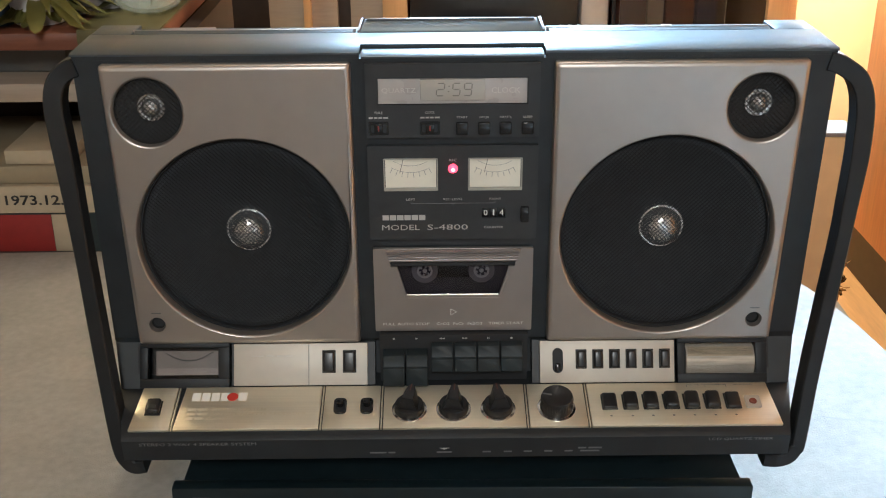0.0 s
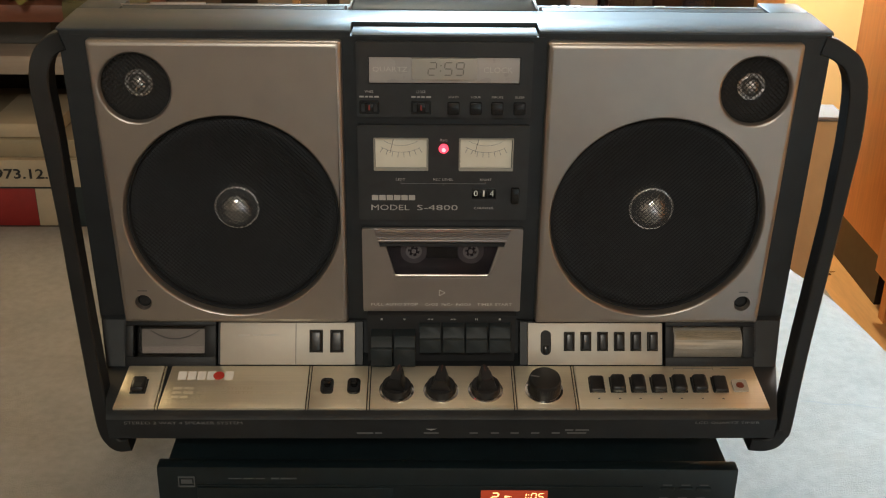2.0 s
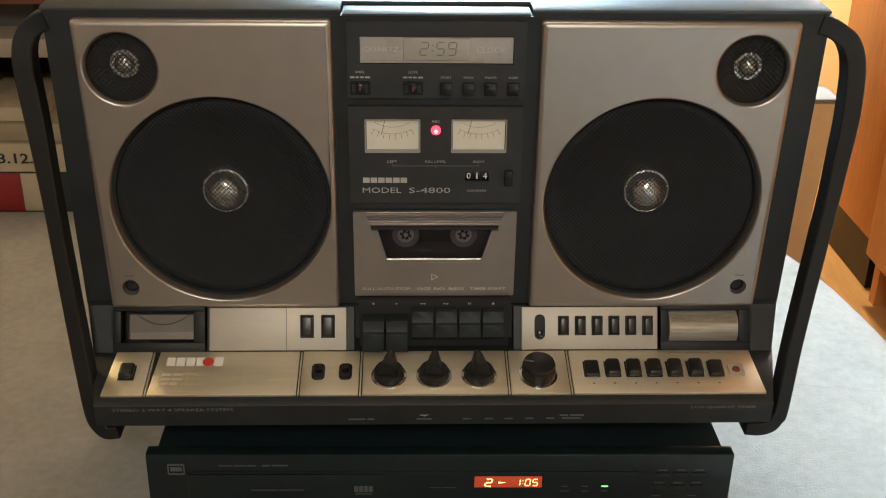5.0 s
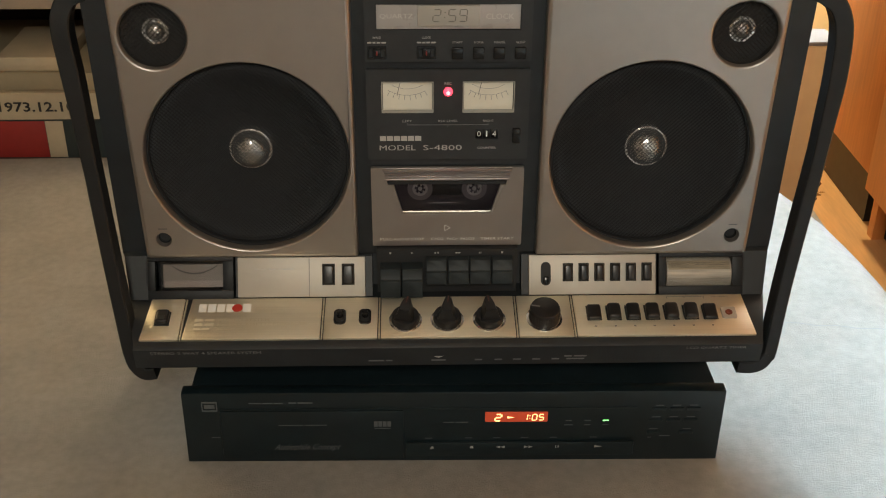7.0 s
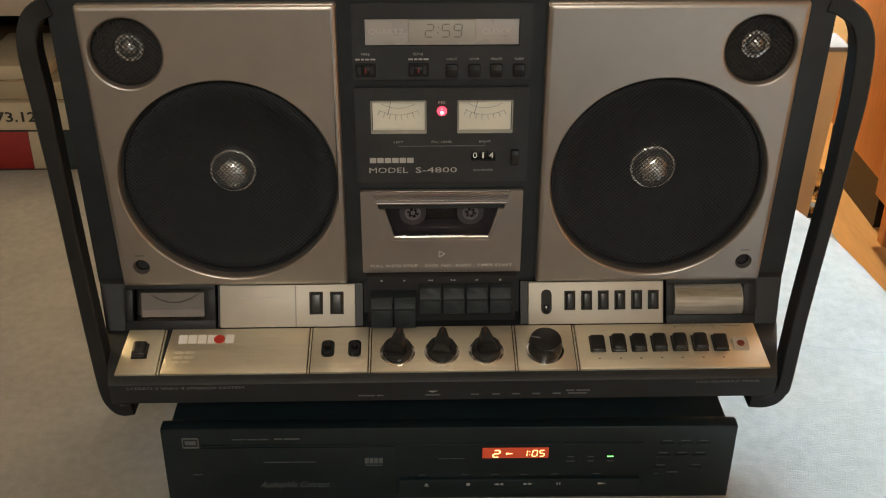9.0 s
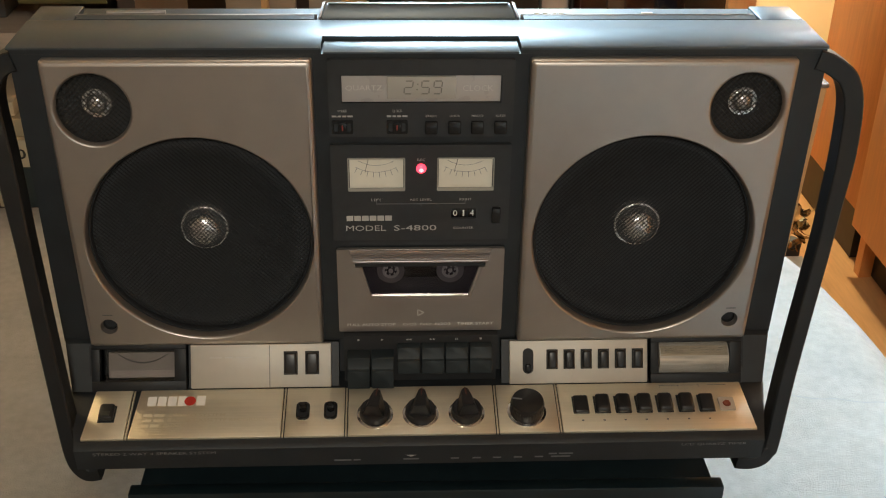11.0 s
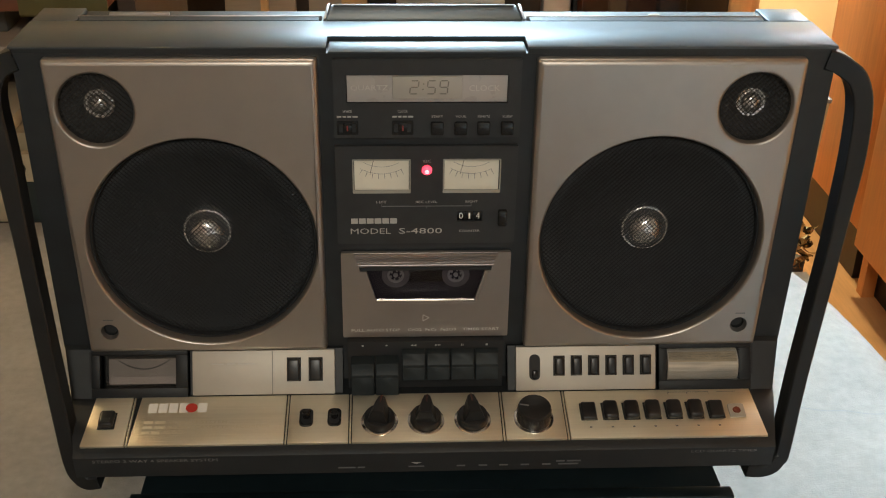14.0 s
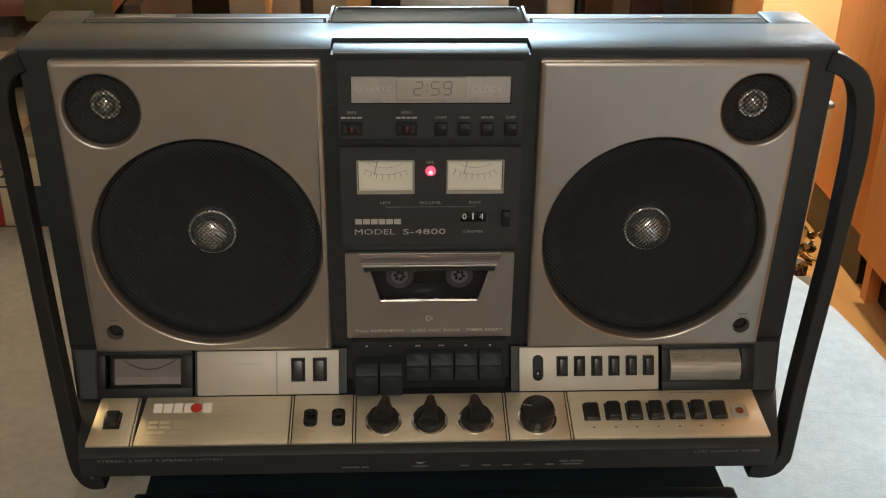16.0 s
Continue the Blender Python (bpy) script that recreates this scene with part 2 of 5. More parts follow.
def add_plate(bm, outer, holes, y0, y1):
    """A plate in the xz plane between y0 (front) and y1, with holes right through it."""
    loops, edges = [], []
    for loop in (outer, *holes):
        vs = [bm.verts.new((x, y0, z)) for x, z in loop]
        loops.append(vs)
        edges += [bm.edges.new((vs[i], vs[(i + 1) % len(vs)])) for i in range(len(vs))]
    bmesh.ops.triangle_fill(bm, edges=edges, use_beauty=True, use_dissolve=False)
    for vs in loops:
        back = [bm.verts.new((v.co.x, y1, v.co.z)) for v in vs]
        for i in range(len(vs)):
            j = (i + 1) % len(vs)
            bm.faces.new((vs[i], vs[j], back[j], back[i]))
    bmesh.ops.recalc_face_normals(bm, faces=bm.faces)
    return bm


def circle(cx, cz, r, n=64):
    return [(cx + r * math.cos(2 * math.pi * k / n), cz + r * math.sin(2 * math.pi * k / n)) for k in range(n)]


def rounded(x0, x1, z0, z1, r, n=5):
    out = []
    for cx, cz, a0 in ((x1 - r, z1 - r, 0), (x0 + r, z1 - r, 90), (x0 + r, z0 + r, 180), (x1 - r, z0 + r, 270)):
        for k in range(n + 1):
            a = radians(a0 + 90 * k / n)
            out.append((cx + r * math.cos(a), cz + r * math.sin(a)))
    return out


def smooth(me, angle=0.6):
    for p in me.polygons:
        p.use_smooth = True
    me.set_sharp_from_angle(angle=angle)


def thing(name, base, label, category, group="", kind=""):
    return tagged(new_at(name, base), label, category, group, kind)


def new_at(name, base):
    ob = new(name)
    ob.empty_display_size = 0.02
    ob.location = base
    return ob


def part(name, bm, mat, parent=None, label=""):
    """One mesh object, drawn in world places, under a thing or a part."""
    me = bpy.data.meshes.new(name)
    bm.to_mesh(me)
    bm.free()
    me.materials.append(mat)
    smooth(me)
    ob = new(name, me)
    if parent is not None:
        ob.parent = parent
        if parent.type == "EMPTY":
            ob.matrix_parent_inverse = Matrix.Translation(-parent.location)
    if label:
        ob["label"] = label
    return ob


def solid(name, bm, mat, label, category, group="", kind=""):
    """A thing that is one mesh."""
    return tagged(part(name, bm, mat), label, category, group, kind)


def box_part(name, box, mat, parent, bevel=0.0, label=""):
    return part(name, add_box(bm_new(), *box, bevel=bevel), mat, parent, label)


def slanted(bm, m):
    bmesh.ops.transform(bm, verts=bm.verts, matrix=m)
    return bm


def text_bm(body, width, height, m, bold=0.0):
    """Flat letters with a little thickness, fitted to a width and height, centred on m and lying in its xy plane."""
    cu = bpy.data.curves.new("letters", "FONT")
    cu.body, cu.size, cu.resolution_u, cu.offset = body, 1.0, 2, bold
    ob = new("letters", cu)
    bpy.context.view_layer.update()
    me = bpy.data.meshes.new_from_object(ob.evaluated_get(bpy.context.evaluated_depsgraph_get()))
    bpy.data.objects.remove(ob)
    bpy.data.curves.remove(cu)
    bm = bm_new()
    bm.from_mesh(me)
    bpy.data.meshes.remove(me)
    xs, ys = [v.co.x for v in bm.verts], [v.co.y for v in bm.verts]
    sx, sy = width / (max(xs) - min(xs)), height / (max(ys) - min(ys))
    cx, cy = (max(xs) + min(xs)) / 2, (max(ys) + min(ys)) / 2
    for v in bm.verts:
        v.co = Vector(((v.co.x - cx) * sx, (v.co.y - cy) * sy, 0))
    return slanted(bm, m)


def facing(x, y, z, lean=0.0):
    """A place whose xy plane faces the viewer's side (-y); lean tips it up towards the sky, in degrees."""
    return pose(x, y, z, 90 - lean)


def bars_bm(widths, height, gap, m):
    """Unreadable print: a row of small bars centred on m."""
    bm = bm_new()
    x = -(sum(widths) + gap * (len(widths) - 1)) / 2
    for w in widths:
        vs = [bm.verts.new(m @ Vector((a, b, 0))) for a, b in ((x, -height / 2), (x + w, -height / 2), (x + w, height / 2), (x, height / 2))]
        bm.faces.new(vs)
        x += w + gap
    return bm


# ---- the room ----
FLOOR_Z, SEAT_Z = 0.05, 0.482
X0, X1, Y0, Y1, TOPZ = -2.0, 1.45, -2.2, 2.2, 2.5


def structure(name, bm, mat, label, category):
    return solid(name, bm, mat, label, category, kind="structure")


floor = structure("floor", add_box(bm_new(), X0, X1, Y0, Y1, FLOOR_Z - 0.1, FLOOR_Z - 0.012), OAK, "warm brown wooden floor under the furniture", "floor")
structure("ceiling", add_box(bm_new(), X0, X1, Y0, Y1, TOPZ, TOPZ + 0.1), CEILING, "white painted ceiling", "ceiling")
structure("wall_west", add_box(bm_new(), X0 - 0.12, X0, Y0, Y1, FLOOR_Z - 0.1, TOPZ), ROOM, "plain painted wall", "wall")
structure("wall_east", add_box(bm_new(), X1, X1 + 0.12, Y0, Y1, FLOOR_Z - 0.1, TOPZ), ROOM, "plain painted wall", "wall")
structure("wall_south", add_box(bm_new(), X0, X1, Y0 - 0.12, Y0, FLOOR_Z - 0.1, TOPZ), ROOM, "plain painted wall", "wall")
WX0, WX1, WZ0, WZ1 = 0.15, 1.35, 1.05, 2.2
bm = add_plate(bm_new(), [(X0, FLOOR_Z - 0.1), (X1, FLOOR_Z - 0.1), (X1, TOPZ), (X0, TOPZ)], [[(WX0, WZ0), (WX1, WZ0), (WX1, WZ1), (WX0, WZ1)]], Y1, Y1 + 0.14)
structure("wall_north", bm, WALL, "cream painted wall with a window", "wall")
win = thing("window_1", (0.75, Y1 + 0.05, WZ0), "white framed window letting daylight in", "window", kind="structure")
part("window_frame", add_plate(bm_new(), [(WX0, WZ0), (WX1, WZ0), (WX1, WZ1), (WX0, WZ1)], [[(WX0 + 0.05, WZ0 + 0.05), (WX1 - 0.05, WZ0 + 0.05), (WX1 - 0.05, WZ1 - 0.05), (WX0 + 0.05, WZ1 - 0.05)]], Y1 + 0.03, Y1 + 0.09), CEILING, win)

# ---- the sofa bed ----
seat = thing("sofa_bed", (-0.4, 0.0, FLOOR_Z - 0.012), "low sofa bed under a pale grey woven cover", "sofa bed")


def dip(x):
    """The pad lies a few millimetres lower under one end of the disc player."""
    return 0.0042 * min(1.0, max(0.0, (x + 0.22) / 0.44))


def cushion_bm():
    """A broad soft pad: flat on top, with rounded rims, a round far corner and shallow folds."""
    bm = bm_new()
    rim, xr, yf, xl, yn = 0.075, 0.508, 0.552, -1.5, -1.35
    nx, ny = 150, 230
    grid = {}
    for i in range(nx + 1):
        for j in range(ny + 1):
            u, v = i / nx, j / ny
            x, y = xl + (xr - xl) * (1 - (1 - u) ** 1.6), yn + (yf - yn) * (1 - (1 - v) ** 1.4)
            d = xr - x
            if y > 0.22 and d < 0.25:
                k = min(1.0, (y - 0.22) / 0.33)
                d -= 0.075 * k * k
            drop = 0.0
            if d < rim:
                q = min(1.0, (rim - d) / rim)
                drop = rim * (1 - math.sqrt(max(0.0, 1 - q * q)))
            z = SEAT_Z - drop
            z += 0.004 * noise.noise((x * 3.1, y * 2.7, 1.0)) * min(1, abs(x - 0.0) * 1.5) * (0 if abs(x) < 0.28 and -0.1 < y < 0.3 else 1)
            if x > 0.27:  # soft creases where the cover is pulled round the rim
                k = min(1.0, (x - 0.27) / 0.06)
                w = x * 0.62 + y * 0.78 + 0.03 * noise.noise((x * 7, y * 7, 4.0))
                z += k * (0.0012 * noise.noise((w * 16, (x - y) * 4, 7.0)) + 0.0005 * noise.noise((x * 34, y * 30, 2.0)))
            grid[i, j] = bm.verts.new((x, y, z - dip(x)))
    for i in range(nx):
        for j in range(ny):
            bm.faces.new((grid[i, j], grid[i + 1, j], grid[i + 1, j + 1], grid[i, j + 1]))
    rimloop = [grid[i, 0] for i in range(nx + 1)] + [grid[nx, j] for j in range(1, ny + 1)] + [grid[i, ny] for i in range(nx - 1, -1, -1)] + [grid[0, j] for j in range(ny - 1, 0, -1)]
    low = [bm.verts.new((v.co.x, v.co.y, FLOOR_Z + 0.06)) for v in rimloop]
    n = len(low)
    for i in range(n):
        bm.faces.new((rimloop[i], low[i], low[(i + 1) % n], rimloop[(i + 1) % n]))
    bmesh.ops.recalc_face_normals(bm, faces=bm.faces)
    return bm


cover = part("cover", cushion_bm(), FABRIC, seat)
# thin dark strip drawn along a fold of the cover, in place of its shade
bm = bm_new()
rows = []
for k in range(26):
    x = 0.345 + 0.0058 * k
    y = 0.153 - 0.15 * (x - 0.361) + 0.0012 * math.sin(k * 0.9)
    q = min(1.0, max(0.0, (0.075 - (0.508 - x)) / 0.075))
    z = SEAT_Z - 0.075 * (1 - math.sqrt(1 - q * q)) + 0.004 * noise.noise((x * 3.1, y * 2.7, 1.0)) * min(1, x * 1.5) + 0.0005
    z += 0.0004 - dip(x)
    rows.append((bm.verts.new((x, y - 0.0006, z)), bm.verts.new((x, y + 0.0006, z))))
for p, q in zip(rows, rows[1:]):
    bm.faces.new((p[0], q[0], q[1], p[1]))
part("fold_line", bm, GREY_INK, cover, "thin dark strip drawn along a fold")
part("base", add_box(bm_new(), -1.45, 0.42, -1.3, 0.5, FLOOR_Z - 0.012, FLOOR_Z + 0.07), DARKWOOD, seat, "dark wooden base")

# ---- the cassette radio ----
radio = thing("boombox", (0, 0.04, 0.553), "large black and champagne stereo cassette radio standing on a disc player", "boombox")
body_outline = [(0.011, 0.8640), (0.011, 0.8618), (0.046, 0.8618), (0.046, 0.6472), (0.022, 0.6472), (0.012, 0.6140), (-0.0125, 0.6150), (-0.0575, 0.6040), (-0.0610, 0.6005), (-0.0590, 0.5830), (-0.0520, 0.5790), (-0.012, 0.5720), (0.000, 0.5620), (0.108, 0.5620), (0.110, 0.860), (0.107, 0.8640)]
bm = add_prism(bm_new(), body_outline, -0.2585, 0.2605)
for v in bm.verts:  # the lower front narrows towards the viewer
    if v.co.y < 0.008 and v.co.z < 0.65:
        v.co.x *= 1 - 0.062 * min(1.0, (0.008 - v.co.y) / 0.066)


def flared(bm):
    """The cabinet is a little wider at the top than at the foot of the speaker fronts."""
    for v in bm.verts:
        if abs(v.co.x) > 0.25 and v.co.z > 0.646:
            v.co.x *= 1 + (0.021 if v.co.x > 0 else 0.012) * (v.co.z - 0.646) / 0.2
    return bm


body = part("body", flared(bm), BLACK, radio, "black plastic cabinet")
for sx, wide in ((-1, 0.2585), (1, 0.2605)):
    bm = add_prism(bm_new(), [(0.0106, 0.6500), (0.0040, 0.6470), (-0.0125, 0.6160), (0.0300, 0.6130), (0.0300, 0.6500)], *sorted((sx * 0.2385, sx * wide)))
    for v in bm.verts:
        if v.co.y < 0.0100 and abs(v.co.x) > 0.25:
            v.co.x -= sx * 0.0060 * min(1.0, (0.0100 - v.co.y) / 0.0225)
    part("cheek", bm, BLACK, body)
OFF = 0.0018  # the speaker fronts sit a little off the middle line
WOOFER, TWEETER = (0.1540, 0.7314), (0.2140, 0.8290)
holes = [h for sx in (-1, 1) for h in (circle(sx * WOOFER[0] + OFF, WOOFER[1], 0.0792, 64), circle(sx * TWEETER[0] + OFF, TWEETER[1], 0.0240, 32))]
holes.append([(-0.0565, 0.6580), (0.0565, 0.6580), (0.0565, 0.7205), (-0.0565, 0.7205)])
part("front_frame", flared(add_plate(bm_new(), rounded(-0.2585, 0.2605, 0.6462, 0.8640, 0.001), holes, 0.0080, 0.0108)), BLACK, body)
for sx in (-1, 1):
    for fy in (0.02, 0.09):
        part("foot", add_cyl(bm_new(), pose(sx * 0.19, fy, 0.5530), 0.012, 0.010, 0.011, 20), RUBBER, radio, "black rubber foot")

# top: a metallic frame round a sunken deck, with a lip in the middle
band = [(0.0078, 0.8668), (0.0078, 0.8680), (0.0092, 0.8688), (0.0600, 0.8702), (0.0610, 0.8696), (0.0610, 0.8668)]
short = [(0.0285, 0.8668), (0.0285, 0.8692), (0.0600, 0.8702), (0.0610, 0.8696), (0.0610, 0.8668)]
bm = bm_new()
add_prism(bm, band, -0.2630, -0.0645)
add_prism(bm, band, 0.0645, 0.2665)
add_prism(bm, short, -0.0645, 0.0645)
add_box(bm, -0.2630, -0.2330, 0.0612, 0.0930, 0.8662, 0.8702, 0.0010)
add_box(bm, 0.2365, 0.2665, 0.0612, 0.0930, 0.8662, 0.8702, 0.0010)
part("top_frame", bm, TOP, radio, "dark metallic top frame")
bm = bm_new()
add_box(bm, -0.2620, -0.0647, 0.0082, 0.0605, 0.8640, 0.8668)
add_box(bm, 0.0647, 0.2655, 0.0082, 0.0605, 0.8640, 0.8668)
add_box(bm, -0.0645, 0.0645, 0.0290, 0.0605, 0.8640, 0.8668)
part("top_rail", bm, BLACK, radio)
bm = add_prism(bm_new(), [(0.0076, 0.8642), (0.0076, 0.8652), (0.0090, 0.8660), (0.0262, 0.8668), (0.0262, 0.8642)], -0.0632, 0.0632)
part("top_lip", bm, TOP, radio)
bm = add_prism(bm_new(), [(0.0628, 0.8600), (0.0628, 0.8698), (0.0640, 0.8708), (0.0762, 0.8758), (0.0800, 0.8762), (0.0880, 0.8745), (0.0880, 0.8600)], -0.0665, 0.0660)
for v in bm.verts:  # its face narrows to the back
    v.co.x *= 1 - 0.04 * max(0.0, (v.co.y - 0.0640) / 0.014)
cover_lid = part("deck_cover", bm, TOP, radio, "dark sloping cover on the top deck")
part("cover_edge", add_box(bm_new(), -0.0625, 0.0620, 0.0768, 0.0790, 0.8760, 0.8769, 0.0003), BAR, cover_lid, "thin bright edge")
for sx in (-1, 1):
    bm = add_prism(bm_new(), [(0.0622, 0.8690), (0.0622, 0.8714), (0.0770, 0.8775), (0.0800, 0.8770), (0.0800, 0.8690)], -0.0009, 0.0009)
    for v in bm.verts:
        v.co.x += sx * (0.0678 - 0.0028 * (v.co.y - 0.0622) / 0.018)
    part("cover_clip", bm, BAR, cover_lid, "bright metal side clip")
for sx in (-1, 1):
    box_part("trim", (min(sx * 0.0700, sx * 0.2340), max(sx * 0.0700, sx * 0.2340), 0.0695, 0.0708, 0.8640, 0.8714), BAR, radio, 0.0006, "thin bright trim behind the top")
for x, w in ((0.080, 0.0035), (0.086, 0.0035), (0.092, 0.0035), (0.097, 0.0035), (0.155, 0.008)):
    box_part("socket", (x, x + w, 0.0712, 0.0735, 0.8640, 0.8718), ALU, radio, 0.0004)
# folded rod aerial that lies behind the top
bm = add_cyl(bm_new(), pose(-0.215, 0.080, 0.8690, 0, 90, 2), 0.0016, 0.04, seg=12)
part("aerial", bm, BAR, radio, "folded metal rod aerial")
bm = add_prism(bm_new(), [(0.0632, 0.8655), (0.0632, 0.8698), (0.0690, 0.8708), (0.0690, 0.8655)], -0.2320, -0.0720)
part("deck_edge", bm, TOP, radio)
bm = add_prism(bm_new(), [(0.0632, 0.8655), (0.0632, 0.8698), (0.0690, 0.8708), (0.0690, 0.8655)], 0.0720, 0.2340)
part("deck_edge", bm, TOP, radio)


def grille_bm(cx, cz, r, y, pitch, wire):
    """Two crossing sets of thin round-edged strips, clipped to a disc."""
    bm = bm_new()
    for turn in (45, -45):
        c, s = math.cos(radians(turn)), math.sin(radians(turn))
        k = -int(r / pitch)
        while k * pitch < r:
            d = k * pitch
            if abs(d) < r:
                h = math.sqrt(r * r - d * d)
                vs = []
                for a, b, o in ((-h, -wire, 0.0003), (h, -wire, 0.0003), (h, 0, -0.0003), (-h, 0, -0.0003), (-h, wire, 0.0003), (h, wire, 0.0003)):
                    px, pz = a * c - (d + b) * s, a * s + (d + b) * c
                    vs.append(bm.verts.new((cx + px, y + o, cz + pz)))
                bm.faces.new((vs[0], vs[1], vs[2], vs[3]))
                bm.faces.new((vs[3], vs[2], vs[5], vs[4]))
            k += 1
    return bm


for sx in (-1, 1):
    xa, xb = sorted((sx * 0.0705, sx * 0.2420 + OFF))
    wx, wz = sx * WOOFER[0] + OFF, WOOFER[1]
    tx, tz = sx * TWEETER[0] + OFF, TWEETER[1]
    mx, mz = sx * 0.2245 + OFF, 0.6638
    wide_top, wide_foot = (0.0026, -0.0034) if sx > 0 else (0.0028, -0.0017)

    def border(inset):
        """The outline of the speaker front, whose outer edge leans out to the top."""
        out = []
        for x, z in rounded(xa + inset, xb - inset, 0.6462 + inset, 0.8620 - inset, 0.0022):
            if abs(x) > 0.2:
                x += sx * (wide_foot + (wide_top - wide_foot) * (z - 0.6462) / 0.2158)
            out.append((x, z))
        return out

    bm = add_plate(bm_new(), border(0.0036), [circle(wx, wz, 0.0790, 96), circle(tx, tz, 0.0262), circle(mx, mz, 0.0062, 24)], 0.0, 0.0020)
    # a bevelled skirt round the plate
    skirt = [[bm.verts.new((x, y, z)) for x, z in border(inset)] for inset, y in ((0.0036, 0.0), (0.0022, 0.0003), (0.0010, 0.0010), (0.0003, 0.0022), (0.0, 0.0036), (0.0, 0.0090))]
    for p, q in zip(skirt, skirt[1:]):
        for i in range(len(p)):
            j = (i + 1) % len(p)
            bm.faces.new((p[i], p[j], q[j], q[i]))
    # dished rims of the three openings
    add_revolved(bm, facing(wx, 0, wz), [(0.0790, 0), (0.0783, -0.0004), (0.0777, -0.0014), (0.0769, -0.0060), (0.0767, -0.0084)], 96)
    add_revolved(bm, facing(tx, 0, tz), [(0.0262, 0), (0.0252, -0.0004), (0.0240, -0.0022), (0.0238, -0.0040)], 48)
    add_revolved(bm, facing(mx, 0, mz), [(0.0062, 0), (0.0050, -0.004), (0.0050, -0.006)], 48)
    bmesh.ops.recalc_face_normals(bm, faces=bm.faces)
    panel = part("speaker_panel", bm, PANEL, radio, "champagne coloured metal speaker front")
    bm = add_revolved(bm_new(), facing(wx, 0, wz), [(0.0769, -0.0072), (0.0764, -0.0062), (0.0756, -0.0062), (0.0750, -0.0072), (0.0750, -0.0120)], 96)
    part("woofer_ring", bm, WIRE, panel, "black woofer ring")
    part("woofer_grille", grille_bm(wx, wz, 0.0752, 0.0082, 0.0023, 0.00026), WIRE, panel, "black wire mesh over the woofer")
    bm = add_revolved(bm_new(), facing(wx, 0, wz), [(0.0752, -0.0115), (0.0700, -0.0096), (0.0640, -0.0115), (0.0600, -0.015), (0.0174, -0.0290), (0.0160, -0.0290)], 64)
    part("woofer_cone", bm, CONE, panel, "black paper cone")
    bm = add_revolved(bm_new(), facing(wx, 0, wz), [(0.0170, -0.0290), (0.0172, -0.0240), (0.0166, -0.0228), (0.0158, -0.0232), (0.0153, -0.0224), (0.0142, -0.0190), (0.0120, -0.0158), (0.0085, -0.0134), (0.0042, -0.0120), (0.0008, -0.0117)], 48)
    part("dust_cap", bm, DOME, panel, "shiny aluminium dome behind the mesh")
    part("tweeter_grille", grille_bm(tx, tz, 0.0239, 0.0036, 0.0026, 0.00034), TWEETER_WIRE, panel, "black wire mesh over the tweeter")
    bm = add_revolved(bm_new(), facing(tx, 0, tz), [(0.0240, -0.0045), (0.0240, -0.0090), (0.0200, -0.0098), (0.0100, -0.016), (0.0096, -0.016)], 48)
    part("tweeter_cone", bm, CONE, panel)
    bm = add_revolved(bm_new(), facing(tx, 0, tz), [(0.0100, -0.0152), (0.0098, -0.0128), (0.0084, -0.0130), (0.0080, -0.0150), (0.0072, -0.0122), (0.0055, -0.0098), (0.0030, -0.0084), (0.0006, -0.0080)], 40)
    part("tweeter_dome", bm, DOME, panel, "shiny aluminium dome behind the mesh")
    bm = add_revolved(bm_new(), facing(mx, 0, mz), [(0.0050, -0.0040), (0.0045, -0.0065), (0.0005, -0.0068)], 24)
    part("microphone", bm, RUBBER, panel, "small round microphone opening")
    part("lettering", bars_bm([0.007], 0.0009, 0, facing(mx, -0.0003, mz + 0.0098)), GREY_INK, panel)

